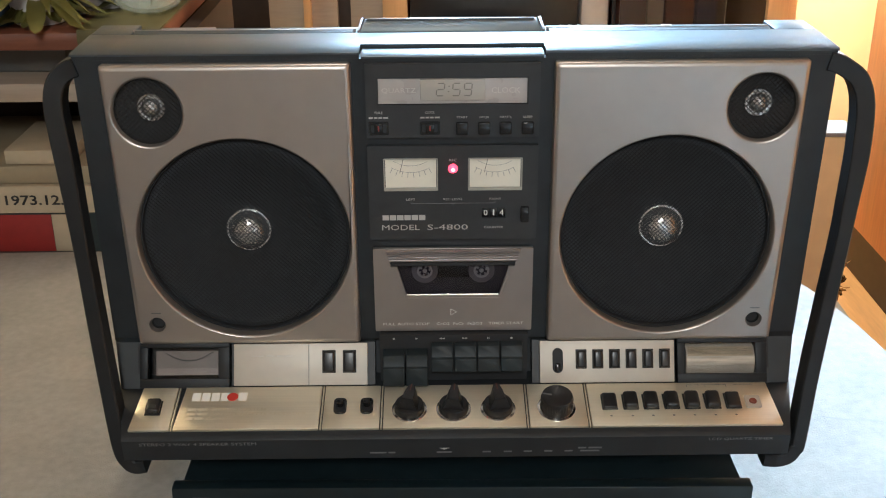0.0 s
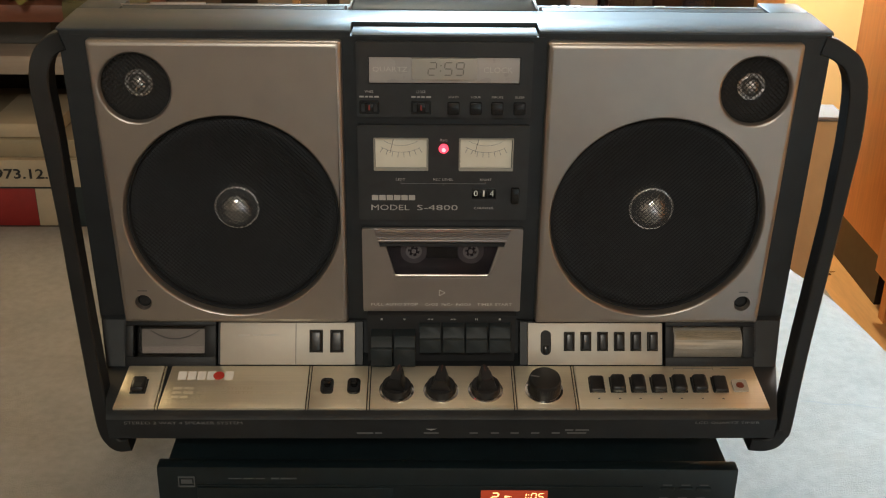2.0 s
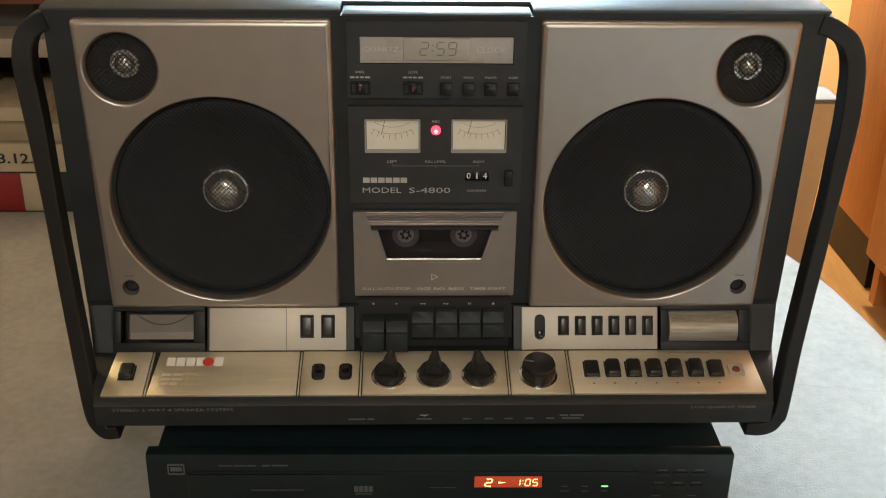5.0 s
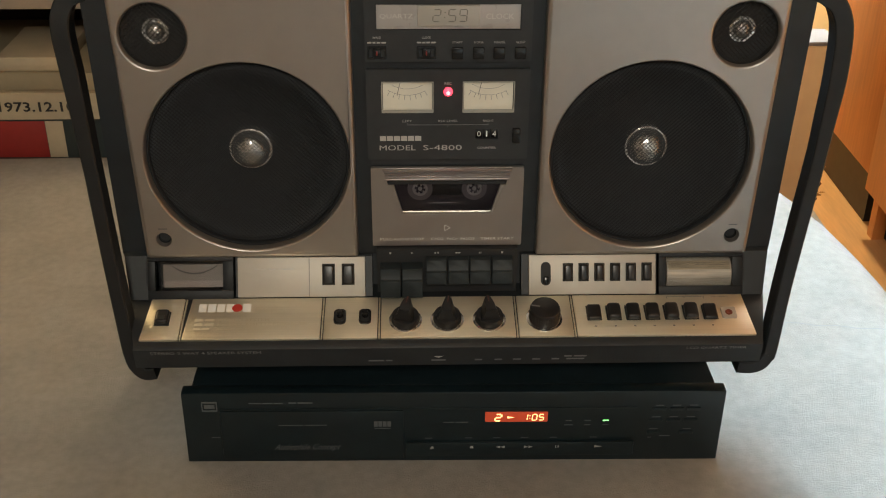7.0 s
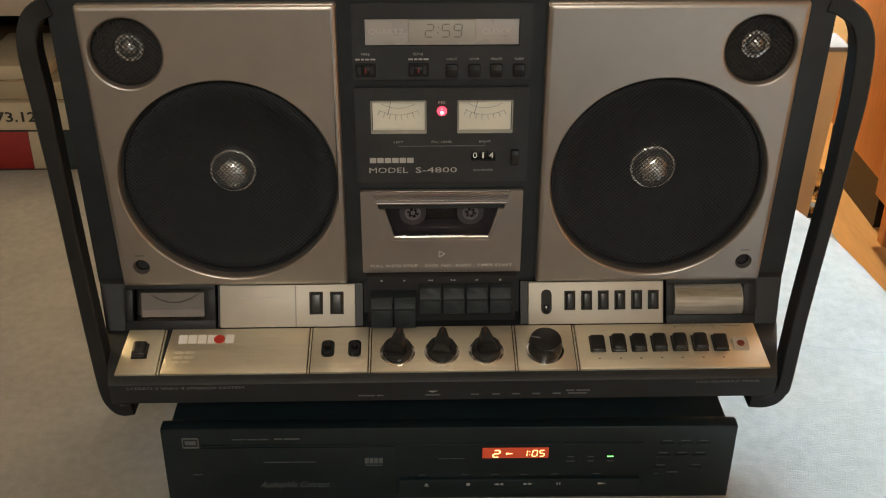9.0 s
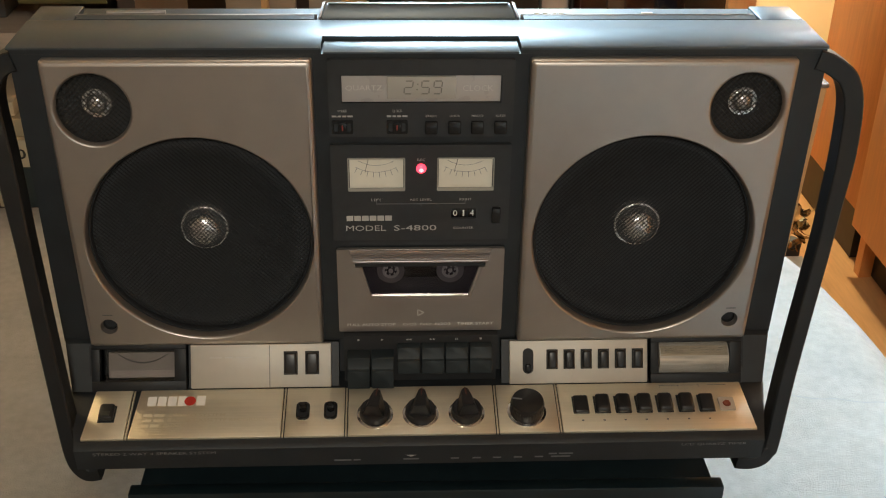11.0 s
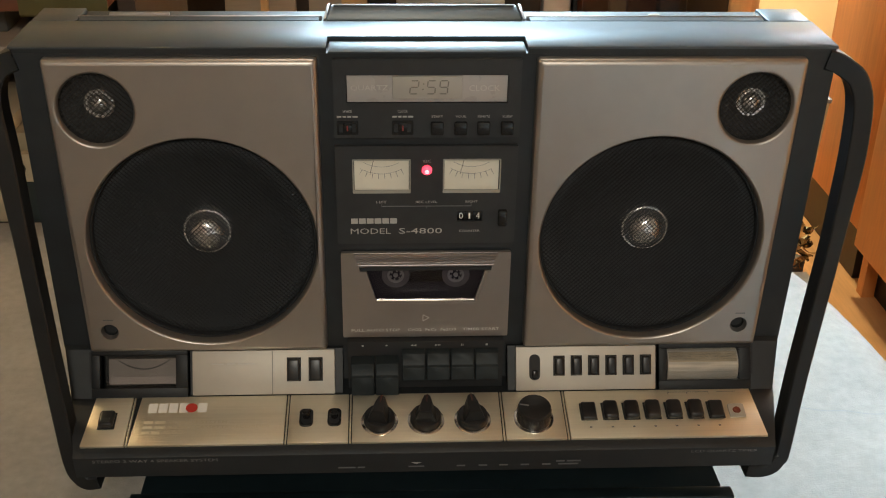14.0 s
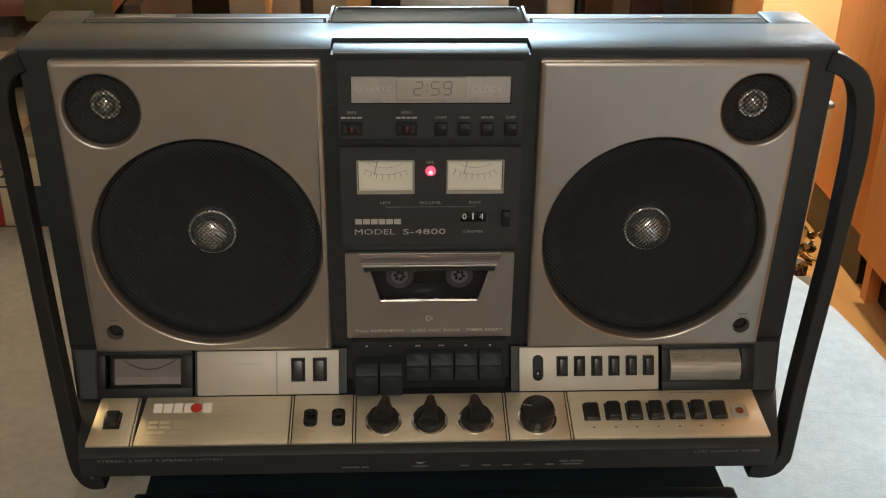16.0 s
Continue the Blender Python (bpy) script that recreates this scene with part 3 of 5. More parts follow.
# side handles: a flat bar that leaves the top corner, turns down and comes back at the foot
for sx in (-1, 1):
    if sx > 0:
        raw = [(0.2605, 0.8596), (0.2670, 0.8578), (0.2745, 0.8536), (0.2813, 0.8482), (0.2857, 0.8392), (0.2874, 0.8295), (0.2876, 0.8173), (0.2860, 0.7930), (0.2819, 0.7638), (0.2771, 0.7303), (0.2628, 0.6440), (0.2553, 0.5876), (0.2525, 0.5800), (0.2480, 0.5745), (0.2400, 0.5722), (0.2300, 0.5730)]
    else:
        raw = [(0.2596, 0.8596), (0.2655, 0.8576), (0.2710, 0.8535), (0.2752, 0.8465), (0.2770, 0.8375), (0.2768, 0.8270), (0.2752, 0.8150), (0.2718, 0.7900), (0.2652, 0.7332), (0.2584, 0.6706), (0.2510, 0.6075), (0.2475, 0.5850), (0.2435, 0.5765), (0.2380, 0.5722), (0.2300, 0.5730)]
    fine = []
    for i in range(len(raw) - 1):  # a smooth line through the bends
        p0, p1, p2, p3 = (Vector(raw[max(0, min(len(raw) - 1, i + k))]) for k in (-1, 0, 1, 2))
        for k in range(5):
            u = k / 5
            fine.append(tuple(0.5 * (2 * p1 + (p2 - p0) * u + (2 * p0 - 5 * p1 + 4 * p2 - p3) * u * u + (3 * p1 - p0 - 3 * p2 + p3) * u ** 3)))
    raw = fine + [raw[-1]]
    bm = bm_new()
    rings = []
    for i, (x, z) in enumerate(raw):
        a, b = raw[max(0, i - 1)], raw[min(len(raw) - 1, i + 1)]
        t = Vector((b[0] - a[0], b[1] - a[1])).normalized()
        nrm = Vector((-t.y, t.x))
        y = 0.0158 - 0.0605 * (0.865 - z) / 0.29
        wide, thick = 0.0085, 0.0053 + 0.0014 * min(1.0, max(0.0, (z - 0.74) / 0.06))
        cut = 0.0010
        ring = []
        for pu, pv in ((thick, cut - wide), (thick, wide - cut), (thick - cut, wide), (cut - thick, wide), (-thick, wide - cut), (-thick, cut - wide), (cut - thick, -wide), (thick - cut, -wide)):
            ring.append(bm.verts.new((sx * (x + nrm.x * pu), y + pv, z + nrm.y * pu)))
        rings.append(ring)
    for p, q in zip(rings, rings[1:]):
        for k in range(8):
            bm.faces.new((p[k], p[(k + 1) % 8], q[(k + 1) % 8], q[k]))
    bm.faces.new(rings[0])
    bm.faces.new(rings[-1])
    bmesh.ops.recalc_face_normals(bm, faces=bm.faces)
    part("handle", bm, HANDLE, radio, "black side carrying bar")

# clock module
clock = part("clock_module", add_plate(bm_new(), rounded(-0.0608, 0.0608, 0.8080, 0.8612, 0.0015), [rounded(-0.0522, 0.0522, 0.8320, 0.8508, 0.0006)], 0.0040, 0.0100), BLACK_SOFT, radio, "black clock panel")
plate = box_part("display_plate", (-0.0519, 0.0519, 0.0052, 0.0080, 0.8323, 0.8505), LCD, clock, 0.0003, "grey clock display plate")
part("lettering", text_bm("QUARTZ", 0.0240, 0.0040, facing(-0.0375, 0.0048, 0.8418)), PLATE_INK, clock)
part("lettering", text_bm("CLOCK", 0.0200, 0.0040, facing(0.0370, 0.0048, 0.8418)), PLATE_INK, clock)
box_part("clock_screen", (-0.0225, 0.0225, 0.0036, 0.0060, 0.8348, 0.8500), LCD_GLASS, clock, 0.0005, "pale liquid crystal screen")


def digit_bm(bm, ch, x, y, z, w, h, t, slope=0.1):
    """A seven-segment sign."""
    seg = {"a": (0.1, 1, 0.9, 1), "b": (1, 0.55, 1, 0.95), "c": (1, 0.05, 1, 0.45), "d": (0.1, 0, 0.9, 0), "e": (0, 0.05, 0, 0.45), "f": (0, 0.55, 0, 0.95), "g": (0.1, 0.5, 0.9, 0.5)}
    lit = {"0": "abcdef", "1": "bc", "2": "abged", "3": "abgcd", "4": "fgbc", "5": "afgcd", "9": "abcdfg", "-": "g"}[ch]
    for k in lit:
        u0, v0, u1, v1 = seg[k]
        if u0 == u1:
            q = ((u0 * w - t, v0 * h), (u0 * w + t, v0 * h), (u1 * w + t, v1 * h), (u1 * w - t, v1 * h))
        else:
            q = ((u0 * w, v0 * h - t), (u1 * w, v0 * h - t), (u1 * w, v0 * h + t), (u0 * w, v0 * h + t))
        bm.faces.new([bm.verts.new((x + a + slope * b, y, z + b)) for a, b in q])
    return bm


bm = bm_new()
for ch, dx in (("2", -0.0115), ("5", -0.0005), ("9", 0.0075)):
    digit_bm(bm, ch, dx, 0.0033, 0.8385, 0.0052, 0.0088, 0.0004)
for dz in (0.0025, 0.0062):
    bm.faces.new([bm.verts.new((-0.0036 + 0.1 * dz + a, 0.0033, 0.8385 + dz + b)) for a, b in ((0, 0), (0.0009, 0), (0.0009, 0.0009), (0, 0.0009))])
part("digits", bm, material("lcd_digit", (0.17, 0.165, 0.15), 0.4), clock, "grey digits 2:59")
for x in (-0.0520, -0.0160):
    well = part("slide_switch", add_plate(bm_new(), rounded(x - 0.0070, x + 0.0070, 0.8105, 0.8200, 0.001), [rounded(x - 0.0055, x + 0.0055, 0.8118, 0.8180, 0.0008)], 0.0030, 0.0046), GLOSS, clock)
    part("switch_tab", add_box(bm_new(), x - 0.0030, x + 0.0030, 0.0012, 0.0046, 0.8120, 0.8185, 0.0006), GLOSS, clock)
    part("mark", add_box(bm_new(), x - 0.0005, x + 0.0005, 0.0008, 0.0013, 0.8140, 0.8175), material("dark_red_mark", (0.22, 0.03, 0.025), 0.4), clock, "red mark")
for x in (0.0065, 0.0220, 0.0370, 0.0525):
    part("clock_button", add_box(bm_new(), x - 0.0042, x + 0.0042, 0.0010, 0.0046, 0.8105, 0.8195, 0.0010), GLOSS, clock)
for word, x, w in (("START", 0.0065, 0.0075), ("HOUR", 0.0220, 0.0065), ("MINUTE", 0.0370, 0.0078), ("SLEEP", 0.0525, 0.0065), ("CLOCK", -0.0160, 0.0066), ("WAKE", -0.0520, 0.0060)):
    high = 0.0016 if x > 0 else 0.0019
    part("lettering", text_bm(word, w, high, facing(x, 0.0037, 0.8228 if x > 0 else 0.8265)), SILVER_INK, clock)
for x in (-0.0520, -0.0160):
    part("lettering", bars_bm([0.003, 0.0022, 0.0026, 0.0034], 0.0012, 0.0008, facing(x, 0.0037, 0.8228)), SILVER_INK, clock)

# level meter module
meters = part("meter_module", add_plate(bm_new(), rounded(-0.0608, 0.0608, 0.7300, 0.8020, 0.0015), [rounded(a, a + 0.0372, 0.7690, 0.7920, 0.0006) for a in (-0.0488, 0.0116)] + [rounded(0.0208, 0.0382, 0.7466, 0.7544, 0.0005)], 0.0040, 0.0090), BLACK_SOFT, radio, "black recording level panel")
for a in (-0.0488, 0.0116):
    dial = part("level_meter", add_box(bm_new(), a + 0.0004, a + 0.0368, 0.0062, 0.0085, 0.7694, 0.7916), DIAL_WHITE, meters, "cream lit level meter dial")
    bm = bm_new()
    cx, cz = a + 0.0186, 0.8090
    for r, reach in ((0.0275, 31), (0.0225, 33)):
        pts = [(math.sin(radians(g)), -math.cos(radians(g))) for g in range(-reach, reach + 1, 4)]
        for p, q in zip(pts, pts[1:]):
            bm.faces.new([bm.verts.new((cx + u * k, 0.0059, cz + v * k)) for (u, v), k in ((p, r), (q, r), (q, r + 0.00024), (p, r + 0.00024))])
    for g in range(-28, 30, 8):
        s, c = math.sin(radians(g)), -math.cos(radians(g))
        bm.faces.new([bm.verts.new((cx + s * r - c * o, 0.0059, cz + c * r + s * o)) for r, o in ((0.0275, -0.00016), (0.0315, -0.00016), (0.0315, 0.00016), (0.0275, 0.00016))])
    part("scale", bm, GREY_INK, meters)
    bm = bm_new()
    bm.faces.new([bm.verts.new((a + u, 0.0056, v)) for u, v in ((0.0131, 0.7914), (0.0106, 0.7810), (0.0109, 0.7810), (0.0135, 0.7914))])
    part("needle", bm, BLACK_INK, meters)
    part("meter_frame", add_plate(bm_new(), rounded(a - 0.0008, a + 0.0380, 0.7682, 0.7928, 0.0008), [rounded(a, a + 0.0372, 0.7705, 0.7920, 0.0006)], 0.0034, 0.0044), material("meter_rim_plastic", (0.34, 0.33, 0.29), 0.4), meters)
part("record_lamp", add_revolved(bm_new(), facing(0, 0.004, 0.785), [(0.0034, -0.001), (0.0034, 0.001), (0.0028, 0.0024), (0.0014, 0.0032), (0.0004, 0.0034)], 24), LED, meters, "glowing red recording lamp")
part("lamp_core", add_revolved(bm_new(), facing(0, 0.0004, 0.785), [(0.0015, 0.0001), (0.0010, 0.0005), (0.0003, 0.0006)], 16), LED_HOT, meters)
part("lettering", text_bm("REC", 0.0052, 0.0018, facing(0, 0.0037, 0.7913)), SILVER_INK, meters)
bm = bm_new()
for x0, x1, z0, z1 in ((-0.0305, 0.0305, 0.7583, 0.7586), (-0.0305, -0.0302, 0.7583, 0.7600), (0.0302, 0.0305, 0.7583, 0.7600), (-0.0002, 0.0002, 0.7570, 0.7583)):
    add_box(bm, x0, x1, 0.0034, 0.0042, z0, z1)
part("bracket_line", bm, GREY_INK, meters)
for word, x, w in (("LEFT", -0.0305, 0.0068), ("REC LEVEL", 0, 0.0145), ("RIGHT", 0.0305, 0.0082)):
    part("lettering", text_bm(word, w, 0.0017, facing(x, 0.0037, 0.7616)), SILVER_INK, meters)
# the maker's name as plain bars, the model in letters
part("name_bars", bars_bm([0.0046] * 6, 0.0040, 0.0007, facing(-0.0357, 0.0037, 0.7475)), SILVER_INK, meters, "plain silver bars")
part("lettering", text_bm("MODEL", 0.0275, 0.0042, facing(-0.0380, 0.0037, 0.7398)), SILVER_INK, meters)
part("lettering", text_bm("S-4800", 0.0295, 0.0042, facing(-0.0040, 0.0037, 0.7398)), SILVER_INK, meters)
part("lettering", text_bm("COUNTER", 0.0140, 0.0017, facing(0.0295, 0.0037, 0.7395)), SILVER_INK, meters)
for k, ch in enumerate("014"):
    x = 0.0236 + k * 0.0058
    wheel = part("counter_wheel", add_cyl(bm_new(), pose(x - 0.0026, 0.0130, 0.7505, 0, 90, 0), 0.0078, 0.0052, seg=28), GLOSS, meters)
    part("lettering", text_bm(ch, 0.0011 if ch == "1" else 0.0028, 0.0046, facing(x, 0.0048, 0.7505)), WHITE_INK, meters)
box_part("reset_button", (0.0488, 0.0548, 0.0005, 0.0045, 0.7440, 0.7558), GLOSS, meters, 0.001)

# cassette door
trap = [(-0.0415, 0.7085), (-0.0350, 0.6850), (0.0342, 0.6850), (0.0412, 0.7085)]
hole = [(-0.0485, 0.7200), (-0.0462, 0.7085)] + trap + [(0.0456, 0.7085), (0.0480, 0.7200)]
door = part("cassette_door", add_plate(bm_new(), rounded(-0.0590, 0.0590, 0.6552, 0.7232, 0.0012), [hole], 0.0030, 0.0062), DOOR, radio, "champagne metal cassette door")
bm = bm_new()
lipo = [(-0.0432, 0.7085), (-0.0362, 0.6828), (0.0356, 0.6828), (0.0440, 0.7085)]
for (p, q), (r, s) in zip(zip(lipo, lipo[1:]), zip(trap, trap[1:])):
    a = [bm.verts.new(v) for v in ((p[0], 0.0028, p[1]), (q[0], 0.0028, q[1]), (s[0], 0.0062, s[1]), (r[0], 0.0062, r[1]))]
    bm.faces.new(a)
part("window_bevel", bm, DOOR, door)
# black strip puts the shadow into the gap below the opening bar
part("bar_shadow_strip", add_box(bm_new(), -0.0478, 0.0472, 0.0046, 0.0060, 0.7084, 0.7150), RUBBER, door, "dark strip for the shadowed gap under the opening bar")
# the opening bar with fine ribs along it
prof = [(0.0040, 0.7229), (0.0012, 0.7229), (0.0002, 0.7222)]
for k in range(5):
    z = 0.7220 - 0.0017 * k
    prof += [(0.0004, z), (-0.0003 + 0.0001 * k, z - 0.0004), (-0.0003 + 0.0001 * k, z - 0.0012), (0.0004, z - 0.0016)]
prof += [(0.0014, 0.7130), (0.0040, 0.7130)]
bm = add_prism(bm_new(), prof, -0.0500, 0.0496)
for v in bm.verts:
    v.co.x *= 1 - 0.07 * (0.7229 - v.co.z) / 0.0099
part("opening_bar", bm, BAR, door, "bright ribbed opening bar")
w = part("door_window", add_plate(bm_new(), trap, [], 0.0048, 0.0058), SMOKE, door, "clear trapezoid window")
w.visible_shadow = False
# chrome strip draws the white glint along the clear plastic's lower edge
part("window_edge_glint", add_box(bm_new(), -0.0345, 0.0338, 0.0040, 0.0050, 0.6851, 0.6856), CHROME, door, "chrome strip drawn as the glint on the window's edge")
bm = add_box(bm_new(), -0.0500, 0.0500, 0.0105, 0.0190, 0.6680, 0.7205, 0.001)
part("cassette", bm, CASSETTE, door, "dark purple cassette behind the window")
bm = add_box(bm_new(), -0.0120, 0.0120, 0.0098, 0.0106, 0.6965, 0.7080, 0.0003)
part("cassette_window", bm, GLOSS, door)
for x in (-0.0212, 0.0212):
    bm = add_revolved(bm_new(), facing(x, 0.0100, 0.7020), [(0.0098, -0.0008), (0.0098, 0.0006), (0.0060, 0.0006), (0.0060, -0.004)], 32)
    part("reel", bm, material("tape_reel", (0.11, 0.10, 0.11), 0.35, vary=0.1), door, "grey cassette reel")
    bm = add_revolved(bm_new(), facing(x, 0.0098, 0.7020), [(0.0060, -0.001), (0.0058, 0.0008), (0.0044, 0.0008), (0.0044, -0.004)], 24)
    for k in range(6):
        a = math.pi / 3 * k + 0.3
        bx, bz = x + 0.0036 * math.cos(a), 0.7020 + 0.0036 * math.sin(a)
        add_box(bm, bx - 0.0006, bx + 0.0006, 0.0090, 0.0120, bz - 0.0006, bz + 0.0006)
    add_cyl(bm, facing(x, 0.0130, 0.7020), 0.0016, 0.004, seg=12)
    part("hub", bm, HUB, door)
bm = bm_new()
tri = [(-0.0020, 0.6735), (-0.0020, 0.6685), (0.0024, 0.6710)]
for i in range(3):
    p, q = Vector((tri[i][0], 0, tri[i][1])), Vector((tri[(i + 1) % 3][0], 0, tri[(i + 1) % 3][1]))
    n2 = (q - p).normalized().cross(Vector((0, 1, 0))) * 0.0003
    bm.faces.new([bm.verts.new((v.x, 0.0027, v.z)) for v in (p - n2, q - n2, q + n2, p + n2)])
part("play_mark", bm, WHITE_INK, door)
for word, x, w in (("FULL AUTO STOP", -0.0355, 0.0350), ("CrO2  FeCr  Fe2O3", 0.0045, 0.0345), ("TIMER START", 0.0397, 0.0265)):
    part("lettering", text_bm(word, w, 0.0022, facing(x, 0.0027, 0.6612), 0.012), WHITE_INK, door)

# deck keys in their well
box_part("key_well", (-0.0560, 0.0560, -0.0020, 0.0060, 0.6150, 0.6540), RUBBER, radio)
for k, x in enumerate((-0.0452, -0.0278, -0.0088, 0.0088, 0.0262, 0.0438)):
    down, fwd = (-0.0055, -0.004) if k < 2 else (0.0, 0.0)
    low = -0.004 if k < 2 else 0.0
    out = [(-0.002, 0.6485 + down), (-0.008 + fwd, 0.6475 + down), (-0.0100 + fwd, 0.6392 + down), (-0.0122 + fwd, 0.6385 + down), (-0.0140 + fwd, 0.6285 + down + low), (-0.002, 0.6275 + down + low)]
    bm = add_prism(bm_new(), out, x - 0.0082, x + 0.0082)
    bmesh.ops.bevel(bm, geom=list(bm.edges), offset=0.0005, segments=1, affect="EDGES")
    key = part("deck_key", bm, KEY, radio, "dark blue grey plastic deck key")
    bm = bm_new()
    sym = k
    m = facing(x, -0.0023, 0.6512)
    quads = {0: [(-0.0007, 0.0007)], 1: "t", 2: "rr", 3: "ff", 4: [(-0.0009, -0.0003), (0.0003, 0.0009)], 5: [(-0.0008, 0.0008)]}[sym]
    if isinstance(quads, str):
        for o, c in zip((-0.0011, 0.0011) if len(quads) == 2 else (0.0,), quads):
            d = -0.0010 if c == "r" else 0.0010
            bm.faces.new([bm.verts.new(m @ Vector((o + a, b, 0))) for a, b in ((-d, -0.0008), (d, 0.0), (-d, 0.0008))])
    else:
        for a, b in quads:
            bm.faces.new([bm.verts.new(m @ Vector((u, v, 0))) for u, v in ((a, -0.0008), (b, -0.0008), (b, 0.0008), (a, 0.0008))])
    part("symbol", bm, SILVER_INK, radio)

# sloping upper rows of controls
ROW = pose(0, -0.0040, 0.6310, 90 - 26.6)  # x across, y up the slope, z out of it


def row_box(x0, x1, v0, v1, h0, h1, bevel=0.0):
    return slanted(add_box(bm_new(), x0, x1, v0, v1, h0, h1, bevel), ROW)


def rocker(x, m, w, h, tall, name, parent, mat=KNOB):
    """A small rocker in a thin dark surround."""
    rim = slanted(add_box(bm_new(), x - w / 2 - 0.0006, x + w / 2 + 0.0006, -h / 2 - 0.0006, h / 2 + 0.0006, 0.0, 0.0005, 0.0002), m)
    part("button_rim", rim, RUBBER, parent)
    bm = add_box(bm_new(), x - w / 2, x + w / 2, -h / 2, h / 2, 0.0002, tall, min(w, tall) * 0.42, 4)
    return part(name, slanted(bm, m), mat, parent)


part("row_backing", row_box(-0.1695, -0.0600, -0.0175, 0.0165, -0.016, -0.0042), BLACK_SOFT, radio)
part("row_backing", row_box(0.0600, 0.1695, -0.0175, 0.0165, -0.016, -0.0042), BLACK_SOFT, radio)
part("row_backing", row_box(-0.2400, -0.2385, -0.0175, 0.0165, -0.016, 0.0006), TUNING, radio)
part("row_backing", row_box(0.2385, 0.2400, -0.0175, 0.0165, -0.016, 0.0006), TUNING, radio)
left_row = part("selector_plate", row_box(-0.1672, -0.0655, -0.0160, 0.0160, -0.004, 0.0012, 0.0006), ALU, radio, "satin aluminium selector plate")
part("groove", row_box(-0.1105, -0.1098, -0.0155, 0.0155, 0.0010, 0.0015), material("grey_groove", (0.22, 0.21, 0.19), 0.5, 0.5), left_row)
part("lettering", slanted(bars_bm([0.009, 0.006, 0.012], 0.0011, 0.002, pose(0, 0, 0)), ROW @ pose(-0.138, 0.0065, 0.0014)), material("faint_ink", (0.50, 0.48, 0.44), 0.5), left_row)
for x in (-0.0948, -0.0792):
    rocker(x, ROW @ pose(0, 0.002, 0.0012), 0.0090, 0.0160, 0.0042, "selector_button", left_row)
right_row = part("band_plate", row_box(0.0655, 0.1680, -0.0160, 0.0160, -0.004, 0.0012, 0.0006), ALU, radio, "satin aluminium band plate")
bm = bm_new()
outl = rounded(0.0752, 0.0832, -0.0085, 0.0105, 0.0039)
vs = [bm.verts.new(ROW @ Vector((x, z, 0.0014))) for x, z in outl]
bm.faces.new(vs)
slot = part("slide_slot", bm, RUBBER, right_row, "dark slot with a slider")
part("slide_tab", row_box(0.0772, 0.0812, -0.0075, -0.0010, 0.0012, 0.0042, 0.0010), GLOSS, right_row)
for k in range(6):
    rocker(0.0970 + 0.0127 * k, ROW @ pose(0, 0.0020, 0.0012), 0.0072, 0.0135, 0.0045, "band_button", right_row)

